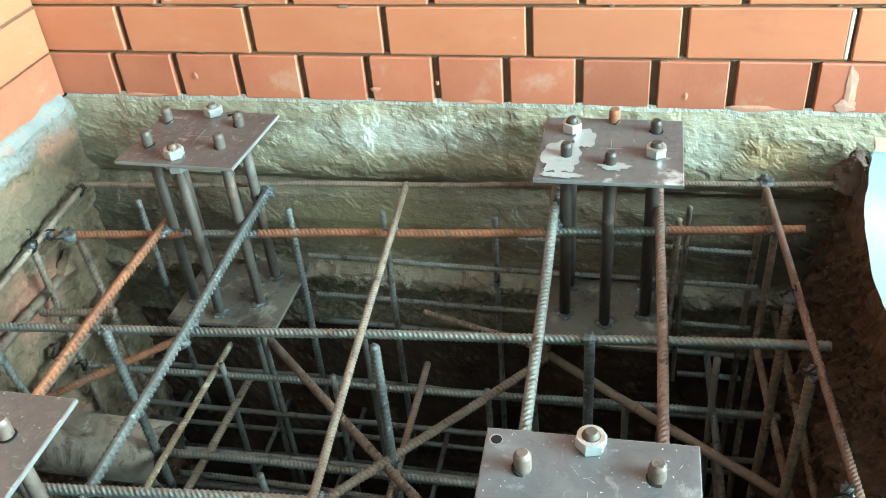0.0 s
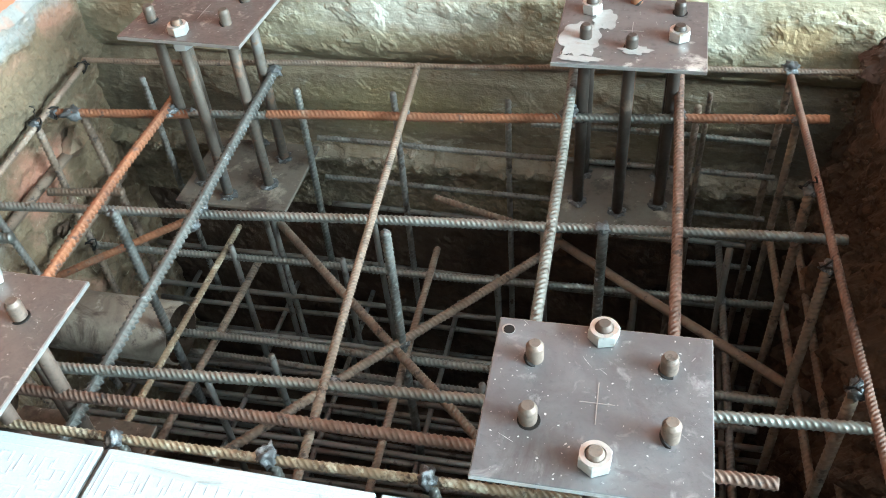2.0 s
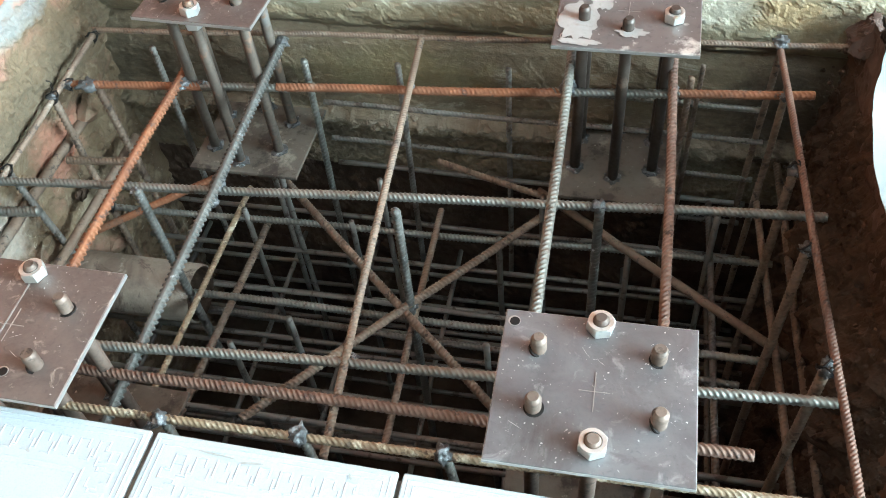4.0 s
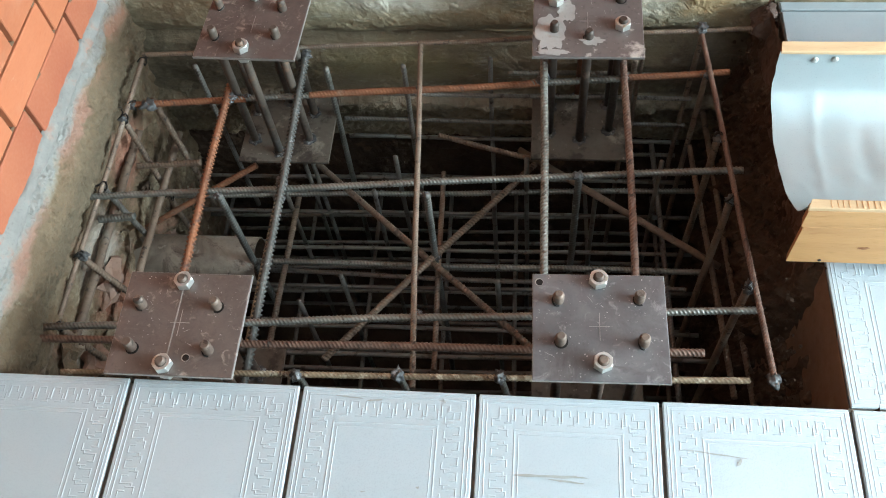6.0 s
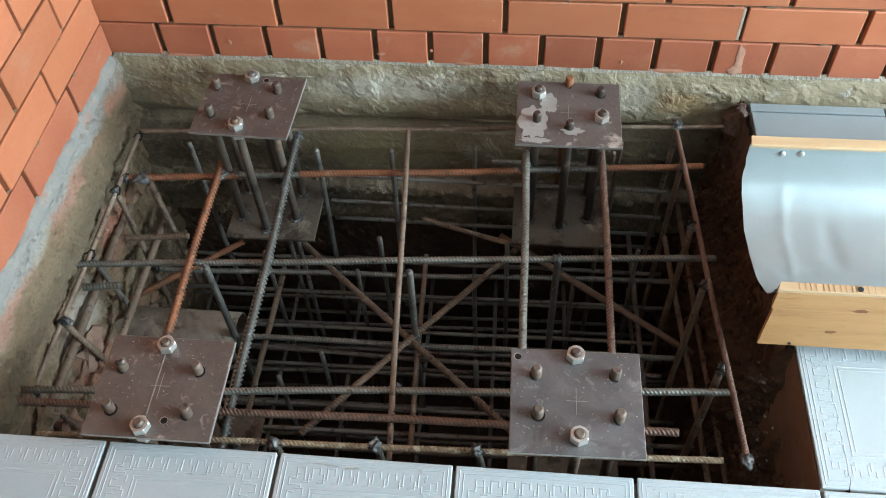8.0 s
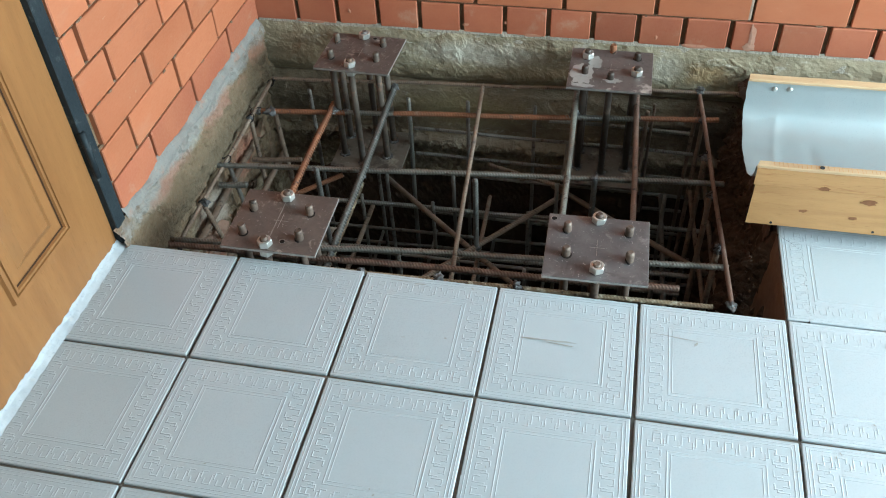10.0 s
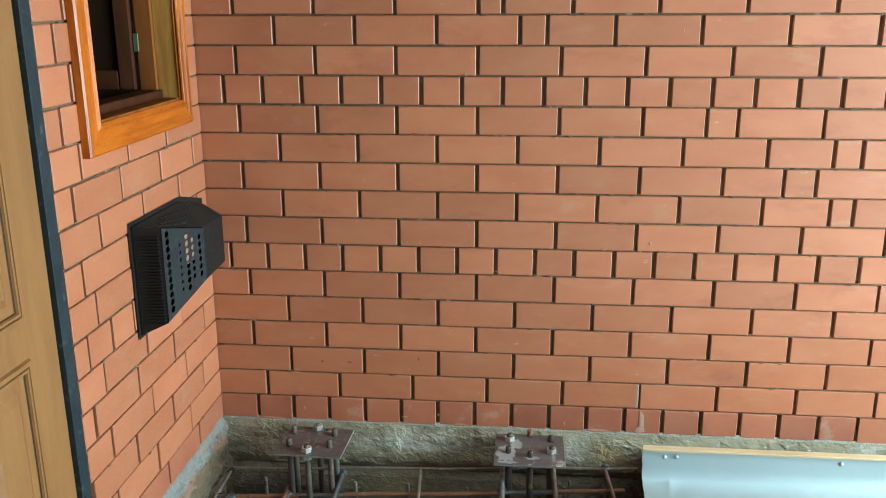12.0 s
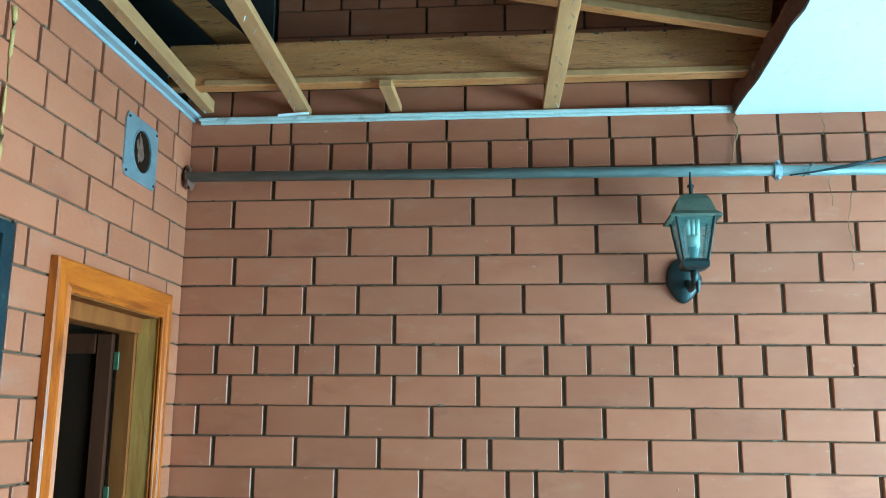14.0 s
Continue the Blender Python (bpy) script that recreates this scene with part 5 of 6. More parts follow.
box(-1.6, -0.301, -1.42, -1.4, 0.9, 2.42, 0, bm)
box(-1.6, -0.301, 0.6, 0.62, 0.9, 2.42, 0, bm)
structure(part("room_behind_window", bm, DARK_TONED, None), "room behind the window, its gloom toned into the walls", "room")

# ---- door ----
d = thing("panel_door", "closed ochre brown panelled door in an iron frame", "door", (-0.03, -1.37, 0.0))
D0, D1, DX = -0.992, -1.796, -0.010
leaf = part("leaf", box(DX - 0.04, DX, D1, D0, 0.012, 1.985, 0.002), DOOR, d)


def panel(y0, y1, z0, z1):
    rings = []
    for s, x in ((0.0, 0.0005), (0.003, 0.009), (0.013, 0.009), (0.0155, 0.0006), (0.018, 0.009), (0.024, 0.009), (0.027, 0.0006), (0.052, 0.0006), (0.074, 0.013)):
        rings.append([(DX + x, y0 - s, z0 + s), (DX + x, y1 + s, z0 + s), (DX + x, y1 + s, z1 - s), (DX + x, y0 - s, z1 - s)])
    v, f = ring_mesh(rings)
    k = len(v)
    f.append((k - 4, k - 3, k - 2, k - 1))
    own = raw("panel", v, f, DOOR, leaf, "raised panel with a moulded edge")
    # thin dark strips laid along the two grooves
    verts, faces = [], []
    for s, x in ((0.0140, 0.0046), (0.0170, 0.0046), (0.0256, 0.0040), (0.0284, 0.0016)):
        verts += [(DX + x, y0 - s, z0 + s), (DX + x, y1 + s, z0 + s), (DX + x, y1 + s, z1 - s), (DX + x, y0 - s, z1 - s)]
    for b_ in (0, 8):
        faces += [(b_ + j, b_ + (j + 1) % 4, b_ + 4 + (j + 1) % 4, b_ + 4 + j) for j in range(4)]
    raw("groove", verts, faces, GROOVE, own, "dark strip in a moulding groove")


for y0, y1 in ((-1.112, -1.348), (-1.436, -1.672)):
    panel(y0, y1, 0.165, 0.755)
    panel(y0, y1, 0.842, 1.440)
    panel(y0, y1, 1.530, 1.890)
part("iron_frame", box(-0.06, 0.004, -0.990, -0.950, 0.0, 2.018, 0.002), IRON, d, "blue-black painted angle iron")
part("iron_frame", box(-0.06, 0.004, -1.84, -1.798, 0.0, 2.018, 0.002), IRON, d)
part("iron_frame", box(-0.06, 0.003, -1.798, -0.984, 1.988, 2.018, 0.002), IRON, d)
for z in (0.27, 1.74):
    part("hinge", tube((0.006, -0.988, z - 0.06), (0.006, -0.988, z + 0.06), 0.008, 12), IRON, d, "welded barrel hinge", smooth=True)
structure(part("door_sill", box(-0.30, -0.052, -1.84, -0.955, -0.01, 0.011, 0.003), SILL, None), "grey-white painted door sill with chipped edge", "sill")


def fillet(u, v):
    """A rough band of white paint and filler from the tiles up to the foot of the door."""
    y = -0.925 - 0.915 * u
    top = 0.018 + 0.005 * fractal(y * 18, 1.0, 0.0) + 0.004 * fractal(y * 60, 2.0, 0.0)
    k = 1 - (1 - v) ** 1.6
    return (0.010 - 0.019 * k - 0.002 * fractal(y * 40, v * 4, 5.0), y, 0.0005 + top * v)


structure(sheet("sill_filler", fillet, 200, 10, SILL), "ragged white painted filler along the door's foot", "sill")
structure(part("wall_behind_door", box(-0.36, -0.30, -1.9, -0.9, 0, 2.1), DARK_TONED, None), "plain wall closing the doorway", "wall")
rng = random.Random(17)
pts, rad = [], []
for i in range(18):
    pts.append((0.003, -1.034 + rng.uniform(-0.004, 0.004), 2.03 + 0.45 * i / 17))
    rad.append(rng.choice((0.002, 0.004, 0.007, 0.005)))
v, f = sweep(pts, rad, 8)
tagged(raw("foam_streak", v, f, FOAM, None, smooth=True), "yellow cured foam streak on the bricks", "foam")

# ---- anchor bolt groups ----
CHALK = mat("pale_flecks", (0.55, 0.53, 0.50), (0.45, 0.43, 0.41), 60, 200, (0.6, 0.8), bump=0.0)
HEX = ((0.0, 0.081), (0.070, 0.043), (0.070, -0.041), (0.0, -0.081), (-0.070, -0.041), (-0.070, 0.043))


def nut_mesh(at, turn, h=0.0165, af=0.0152):
    """A hexagon nut with chamfered corners and its hole."""
    x, y, z = at
    rings = []
    for rr, zz in ((0.0105, 0.0), (af * 1.10, 0.0), (af * 1.155, 0.002), (af * 1.155, h - 0.003), (af * 1.02, h), (0.0105, h)):
        ring = []
        for k in range(24):
            a = 2 * math.pi * k / 24
            c = math.cos((a % (math.pi / 3)) - math.pi / 6)
            hexr = rr * math.cos(math.pi / 6) / c if rr > 0.0115 and not (rr == af * 1.02) else rr
            ring.append((x + hexr * math.cos(a + turn), y + hexr * math.sin(a + turn), z + zz))
        rings.append(ring)
    return ring_mesh(rings)


def rod_rings(x, y, z0, z1, r, threads, foot=(0.0, 0.0), tip=0.74):
    """An upright rod with a chamfered top and shallow worn threads near it; foot: how far its lower end stands off to the side."""
    prof = [(r, z0), (r, z1 - 0.085)]
    if threads:
        for i in range(40):
            prof.append((r * (1.0 if i % 2 else 0.945), z1 - 0.083 + 0.077 * i / 39))
    prof += [(r * 0.97, z1 - 0.005), (r * (0.5 + tip / 2), z1 - 0.0022), (r * tip, z1)]
    rings = []
    for rr, z in prof:
        k = (z1 - z) / (z1 - z0)
        rings.append([(x + foot[0] * k + rr * math.cos(a), y + foot[1] * k + rr * math.sin(a), z) for a in (2 * math.pi * j / 24 for j in range(24))])
    return ring_mesh(rings, True, True)


def flecks(top, m, size, seed, count, material, label):
    """Paint flecks, scratches and worn spots lying on a plate."""
    rg = random.Random(seed)
    verts, faces = [], []
    for k in range(count):
        x, y = rg.uniform(-0.48, 0.48) * size[0], rg.uniform(-0.48, 0.48) * size[1]
        a = rg.uniform(0, math.pi)
        if rg.random() < 0.03:
            l_, w_ = rg.uniform(0.004, 0.012), rg.uniform(0.00018, 0.0004)
        else:
            l_ = rg.choice((0.0004, 0.0005, 0.0007, 0.0010, 0.0016))
            w_ = l_ * rg.uniform(0.25, 0.8)
        h_ = 0.00025 + 0.0000035 * k
        i0 = len(verts)
        n_ = 7
        for j in range(n_):
            b_ = 2 * math.pi * j / n_
            u, v = l_ * math.cos(b_) * rg.uniform(0.4, 1.3), w_ * math.sin(b_) * rg.uniform(0.4, 1.3)
            verts.append(tuple(m @ Vector((x + u * math.cos(a) - v * math.sin(a), y + u * math.sin(a) + v * math.cos(a), h_))))
        faces.append(tuple(range(i0, i0 + n_)))
    tagged(raw("scratches", verts, faces, material, top), label, kind="stuff")


def anchor_group(cx, cy, z, tilt, material, nuts, tops, rod_mat, hole, label, hexes=HEX, base_shift=(0, 0), base_z=-0.262, seed=0, rusty=-1, specks=110, size=(0.230, 0.202), turn=0.0):
    g = thing("anchor_bolt_group", label, "anchor bolts", (cx, cy, base_z), "anchor bolt groups")
    rg = random.Random(seed)
    m = Matrix.Translation((cx, cy, z)) @ pose(0, 0, 0, tilt, 0, turn)
    bm = box(-size[0] / 2, size[0] / 2, -size[1] / 2, size[1] / 2, -0.008, 0, 0.001, turn=m)
    top = part("top_plate", bm, material, g)
    # bright sheared edge, 0.4 mm proud of the plate's sides
    part("cut_edge", box(-size[0] / 2 - 0.0004, size[0] / 2 + 0.0004, -size[1] / 2 - 0.0004, size[1] / 2 + 0.0004, -0.0068, -0.0012, 0, turn=m), CUT, top, "bright sheared edge")
    base = part("base_plate", box(cx + base_shift[0] - 0.112, cx + base_shift[0] + 0.112, cy + base_shift[1] - 0.102, cy + base_shift[1] + 0.102, base_z - 0.008, base_z, 0.001), PLATE_LOW, g, "dusty steel base plate")
    for i, (hx, hy) in enumerate(hexes):
        p = m @ Vector((hx, hy, 0))
        up = tops[i] * (1.0 if i in nuts else 0.78)
        v, f = rod_rings(p.x, p.y, base_z - 0.03, p.z + up, 0.0098, up > 0.02, base_shift, rg.uniform(0.62, 0.82))
        rod = raw("rod", v, f, BAR_RUST if i == rusty else rod_mat, g, smooth=True)
        for poly in rod.data.polygons[-26:]:
            poly.use_smooth = False
        # clearance hole, its dark gap painted as a near-black disc, seen as a ring
        bh = tube((hx + rg.uniform(-0.0012, 0.0012), hy - 0.0006, -0.002), (hx + rg.uniform(-0.0012, 0.0012), hy - 0.0006, 0.0005 + 0.00004 * i), 0.0120, 24)
        bh.transform(m)
        part("clearance_hole", bh, HOOD, top)
        part("foot_weld", lump((p.x + base_shift[0] * 0.9, p.y + base_shift[1] * 0.9, base_z + 0.003), 0.016, seed * 7 + i, (1, 1, 0.32), 0.6, 3), WELD, g, "rough weld bead round the rod's foot")
        if i in nuts:
            v, f = nut_mesh((p.x, p.y, p.z + 0.0008), rg.uniform(0, 1.0))
            raw("nut", v, f, NUT, g, "bright zinc-plated hexagon nut")
            v, f = nut_mesh((p.x, p.y, p.z - 0.026), rg.uniform(0, 1.0))
            raw("nut", v, f, NUT, g, "zinc-plated lower nut")
    if hole:
        # drilled hole likewise: a near-black disc painted for its dark inside
        bh = tube((hole[0], hole[1], -0.004), (hole[0], hole[1], 0.0009), 0.0062, 20)
        bh.transform(m)
        part("drilled_hole", bh, HOOD, top)
        bh = tube((hole[0] - 0.0008, hole[1] + 0.0006, -0.002), (hole[0] - 0.0008, hole[1] + 0.0006, 0.0006), 0.0075, 20)
        bh.transform(m)
        part("burr", bh, CUT, top)
    flecks(top, m, size, seed + 40, specks, CHALK, "pale paint flecks and scratches")
    # scribed centre cross
    for sx, sy in ((0.018, 0.0005), (0.0005, 0.026)):
        part("scribed_mark", box(-sx, sx, -sy, sy, 0.0002, 0.0006, turn=m), CUT, top)
    return g


anchor_group(1.1155, -0.868, 0.043, 1.8, PLATE, (0, 3), (0.024, 0.030, 0.034, 0.022, 0.032, 0.032), ROD, (-0.103, 0.084), "grey-brown steel anchor plate on six threaded rods", seed=1, turn=1.0, specks=260, hexes=((0.0, 0.087), (0.070, 0.053), (0.073, -0.030), (0.003, -0.070), (-0.067, -0.030), (-0.070, 0.049)))
anchor_group(1.1015, -0.157, 0.064, 1.0, PLATE_SCUFF, (1, 4), (0.030, 0.026, 0.026, 0.028, 0.024, 0.030), ROD_DARK, (-0.096, -0.075),
             "scuffed steel anchor plate on dark rods by the wall", seed=2, hexes=((0.001, 0.092), (-0.068, 0.055), (0.071, 0.063), (0.002, -0.047), (0.072, -0.016), (-0.070, -0.026)), base_shift=(0.0, -0.015), rusty=0)
SCUFF = mat("bare_scuffed_steel", (0.40, 0.385, 0.36), (0.31, 0.295, 0.27), 12, 120, (0.45, 0.65), 0.35, 0.2, spots=(0.3, 0.25, 0.22), spot_scale=14, spot_at=0.62)
verts, faces = [], []
for k, (x, y, rx, ry) in enumerate(((1.024, -0.190, 0.040, 0.062), (1.058, -0.130, 0.024, 0.040), (1.110, -0.215, 0.028, 0.016), (1.030, -0.247, 0.040, 0.010))):
    i0 = len(verts)
    zc = 0.0654 + math.tan(radians(1.0)) * (y + 0.157) + 0.0002 * k
    verts.append((x, y, zc))
    for j in range(40):
        a = 2 * math.pi * j / 40
        r = 0.8 + 0.45 * noise.noise(Vector((math.cos(a) * 2.2, math.sin(a) * 2.2, 4.0 + k)))
        px, py = max(0.990, x + rx * r * math.cos(a)), max(-0.2565, y + ry * r * math.sin(a))
        verts.append((px, py, 0.0654 + math.tan(radians(1.0)) * (py + 0.157) + 0.0002 * k))
    faces += [(i0, i0 + 1 + j, i0 + 1 + (j + 1) % 40) for j in range(40)]
raw("scuffed_patch", verts, faces, SCUFF, [o for o in bpy.data.objects if o.name.startswith("top_plate")][-1], "bright scuffed patch on the plate")
anchor_group(0.379, -0.177, 0.071, -1.0, PLATE_RED, (0, 3), (0.022, 0.034, 0.034, 0.026, 0.036, 0.036), ROD_GREY, (0.020, 0.085),
             "red-brown steel anchor plate on grey rods in the corner", seed=3, turn=-2.0, base_shift=(0.010, -0.014), base_z=-0.268, size=(0.222, 0.202), hexes=((-0.013, 0.086), (0.055, 0.050), (0.058, -0.034), (-0.008, -0.076), (-0.078, -0.042), (-0.088, 0.050)))
anchor_group(0.372, -0.889, 0.040, 1.2, PLATE_RED, (0, 3), (0.024, 0.036, 0.036, 0.026, 0.036, 0.036), ROD, (0.026, -0.067),
             "brown steel anchor plate with a chalk line and nuts", seed=4, hexes=((-0.008, 0.080), (0.062, 0.034), (0.064, -0.052), (-0.010, -0.083), (-0.076, -0.052), (-0.078, 0.032)))

CHALKY = mat("chalk_line", (0.29, 0.265, 0.24), (0.20, 0.175, 0.155), 60, 300, (0.8, 0.95), bump=0.0)
fl_plate = [o for o in bpy.data.objects if o.name.startswith("top_plate")][-1]
part("chalk_line", box(-0.0012, 0.0012, -0.080, 0.076, 0.0003, 0.0007, turn=Matrix.Translation((0.363, -0.889, 0.040)) @ pose(0, 0, 0, 1.2, 0, 0)), CHALKY, fl_plate, "thin chalk line between the nuts")

# ---- the reinforcement cage ----
cage = thing("rebar_cage", "welded cage of rusty ribbed steel bars filling the pit", "rebar cage", (0.75, -0.5, -1.12))


def bar(a, b, r, m, ribbed=True, bow=0.0, pitch=0.0080, comb=False):
    if abs(a[2] - b[2]) > 0.3:
        pitch = 0.0098
    return rebar("bar", a, b, r, m, cage, ribbed, bow, "", pitch, comb, max(a[2], b[2]) > -0.15 and abs(a[2] - b[2]) < 0.12)


# upper layer, across
bar((0.050, -0.253, -0.114), (0.330, -0.239, -0.103), 0.0085, BAR_RUST, bow=0.0)
bar((0.300, -0.240, -0.103), (0.500, -0.231, -0.096), 0.0075, BAR_GREY)
bar((0.480, -0.232, -0.096), (1.020, -0.206, -0.074), 0.0085, BAR_RUST)
bar((0.985, -0.207, -0.075), (1.200, -0.197, -0.066), 0.0080, BAR_GREY)
bar((1.180, -0.198, -0.066), (1.416, -0.186, -0.056), 0.0080, BAR_RUST)
bar((-0.003, -0.502, -0.137), (1.430, -0.423, -0.095), 0.0078, BAR_GREY, bow=0.004)
bar((0.009, -0.826, -0.132), (1.427, -0.762, -0.075), 0.0078, BAR_GREY)
bar((0.007, -0.860, -0.116), (1.312, -0.858, -0.069), 0.0082, BAR_RED)
bar((0.131, -0.957, -0.046), (1.384, -0.913, -0.058), 0.0063, BAR_PALE)
bar((0.062, -0.130, -0.075), (1.493, -0.072, -0.036), 0.0055, BAR_BROWN, pitch=0.006)
# upper layer, front to back
bar((0.059, -0.135, -0.086), (0.000, -0.900, -0.200), 0.0060, BAR_BROWN, pitch=0.0065)
bar((0.287, -0.205, -0.092), (0.283, -0.700, -0.115), 0.0085, BAR_RUST, pitch=0.0105, comb=True)
bar((0.459, -0.112, -0.072), (0.452, -0.935, -0.136), 0.0085, BAR_DARK, pitch=0.0105, comb=True)
bar((0.728, -0.098, -0.058), (0.782, -0.935, -0.105), 0.0064, BAR_BROWN, bow=0.004, pitch=0.006)
bar((1.011, -0.112, -0.022), (1.024, -0.780, -0.110), 0.0088, BAR_DULL, pitch=0.0085)
bar((1.183, -0.118, -0.022), (1.204, -0.780, -0.115), 0.0082, BAR_RED)
bar((1.360, -0.050, -0.043), (1.425, -0.925, -0.048), 0.0060, BAR_RED, bow=0.003, pitch=0.006)
# middle layer
bar((0.070, -0.316, -0.392), (1.425, -0.235, -0.434), 0.0075, BAR_GREY)
bar((0.30, -0.489, -0.418), (1.395, -0.519, -0.355), 0.0078, BAR_GREY)
bar((0.298, -0.462, -0.507), (1.36, -0.53, -0.42), 0.0065, BAR_DEEP)
bar((0.430, -0.215, -0.355), (0.760, -0.512, -0.352), 0.0085, BAR_BROWN)
bar((0.745, -0.498, -0.352), (1.010, -0.735, -0.352), 0.0085, BAR_BROWN)
bar((1.000, -0.225, -0.352), (0.545, -0.777, -0.347), 0.0085, BAR_BROWN)
bar((0.960, -0.170, -0.365), (1.425, -0.505, -0.355), 0.0085, BAR_BROWN, False)
bar((0.760, -0.180, -0.298), (1.010, -0.249, -0.304), 0.0070, BAR_BROWN)
bar((0.302, -0.261, -0.327), (0.010, -0.413, -0.411), 0.0085, BAR_RUST)
bar((0.350, -0.220, -0.392), (0.352, -0.760, -0.388), 0.0065, BAR_PALE)
bar((0.379, -0.230, -0.474), (0.384, -0.745, -0.455), 0.0080, BAR_BROWN)
bar((0.770, -0.230, -0.385), (0.790, -0.780, -0.372), 0.0070, BAR_BROWN)
bar((1.417, -0.050, -0.335), (1.462, -0.860, -0.335), 0.0075, BAR_BROWN)
bar((1.378, -0.170, -0.335), (1.425, -0.830, -0.340), 0.0070, BAR_BROWN)
bar((1.300, -0.100, -0.420), (1.330, -0.850, -0.430), 0.0070, BAR_DEEP)
bar((0.020, -0.20, -0.235), (0.018, -0.93, -0.255), 0.0105, BAR_BROWN, False)
bar((0.075, -0.16, -0.33), (0.055, -0.93, -0.37), 0.0095, BAR_BROWN, False)
bar((0.045, -0.34, -0.235), (0.205, -0.335, -0.222), 0.0080, BAR_BROWN)
bar((0.02, -0.525, -0.19), (0.105, -0.520, -0.182), 0.0095, BAR_GREY)
# lower layers
for k, (y, z) in enumerate(((-0.155, -0.705), (-0.250, -0.700), (-0.335, -0.70), (-0.410, -0.70), (-0.52, -0.70), (-0.60, -0.68), (-0.74, -0.40), (-0.88, -0.41), (-0.90, -0.70), (-0.76, -0.70))):
    bar((0.05, y - 0.01, z), (1.42, y + 0.03, z - 0.02), 0.0058, BAR_DEEP, False)
for k, (y, z) in enumerate(((-0.088, -0.250), (-0.086, -0.352), (-0.080, -0.430), (-0.070, -0.62))):
    bar((0.50, y, z), (1.375, y, z - 0.005), 0.0058, BAR_DEEP, k < 2)
bar((0.93, -0.074, -0.186), (1.37, -0.07, -0.192), 0.0062, BAR_GREY)
bar((1.25, -0.07, -0.505), (1.375, -0.07, -0.505), 0.0060, BAR_DEEP)
for k, x in enumerate((0.10, 0.36, 0.55, 0.76, 0.95, 1.15, 1.34)):
    bar((x, -0.06, -0.715), (x + 0.02, -0.93, -0.70), 0.0058, BAR_DEEP, False)
for k in range(6):
    bar((0.08, -0.16 - 0.15 * k, -0.98), (1.42, -0.14 - 0.15 * k, -0.99), 0.0058, BAR_DEEP, False)
for k in range(7):
    bar((0.07, -0.13 - 0.115 * k, -0.555 - 0.004 * k), (1.41, -0.115 - 0.115 * k, -0.565), 0.0058, BAR_DEEP, False)
for k in range(8):
    bar((0.08, -0.12 - 0.105 * k, -0.845), (1.42, -0.10 - 0.105 * k, -0.850), 0.0058, BAR_DEEP, False)
# uprights
bar((0.322, -0.512, -0.105), (0.330, -0.500, -0.62), 0.0080, BAR_DARK)
bar((0.773, -0.500, -0.098), (0.776, -0.500, -1.05), 0.0080, BAR_DARK)
bar((1.092, -0.446, -0.098), (1.092, -0.446, -0.95), 0.0085, BAR_DARK)
bar((0.505, -0.147, -0.098), (0.503, -0.147, -0.95), 0.0072, BAR_GREY)
bar((0.687, -0.137, -0.098), (0.687, -0.137, -0.75), 0.0065, BAR_DEEP)
bar((0.886, -0.070, -0.140), (0.886, -0.075, -0.75), 0.0062, BAR_DEEP)
bar((1.222, -0.113, -0.095), (1.222, -0.113, -0.90), 0.0066, BAR_BROWN)
bar((1.240, -0.095, -0.080), (1.240, -0.095, -0.50), 0.0050, BAR_BROWN)
bar((1.374, -0.375, -0.050), (1.374, -0.375, -1.05), 0.0076, BAR_BROWN)
bar((1.384, -0.535, -0.052), (1.384, -0.535, -1.05), 0.0076, BAR_BROWN)
bar((1.398, -0.730, -0.052), (1.398, -0.730, -1.05), 0.0076, BAR_BROWN)
bar((1.365, -0.080, -0.05), (1.350, -0.085, -1.05), 0.0066, BAR_BROWN)
bar((1.378, -0.150, -0.070), (1.374, -0.160, -1.05), 0.0068, BAR_BROWN)
bar((0.048, -0.300, -0.120), (0.060, -0.300, -0.80), 0.0072, BAR_BROWN)
bar((0.032, -0.470, -0.140), (0.085, -0.44, -0.70), 0.0068, BAR_DEEP)
bar((0.022, -0.640, -0.165), (0.120, -0.60, -0.70), 0.0072, BAR_BROWN)
bar((0.012, -0.800, -0.185), (0.090, -0.78, -0.70), 0.0072, BAR_BROWN)
bar((0.10, -0.235, -0.115), (0.115, -0.22, -0.60), 0.0080, BAR_BROWN)
bar((0.185, -0.14, -0.10), (0.190, -0.13, -0.70), 0.0065, BAR_DEEP)
for x, y in ((0.40, -0.20), (0.44, -0.24), (0.37, -0.30), (0.60, -0.30), (0.66, -0.26), (0.90, -0.30), (0.98, -0.26), (1.15, -0.30), (1.30, -0.26), (0.55, -0.55), (0.46, -0.62), (0.92, -0.55), (1.28, -0.55), (0.60, -0.88), (0.80, -0.86), (0.30, -0.90), (1.30, -0.88)):
    bar((x, y, -0.285 if y > -0.3 else -0.37), (x + 0.01, y, -1.08), 0.0062, BAR_DEEP, False)
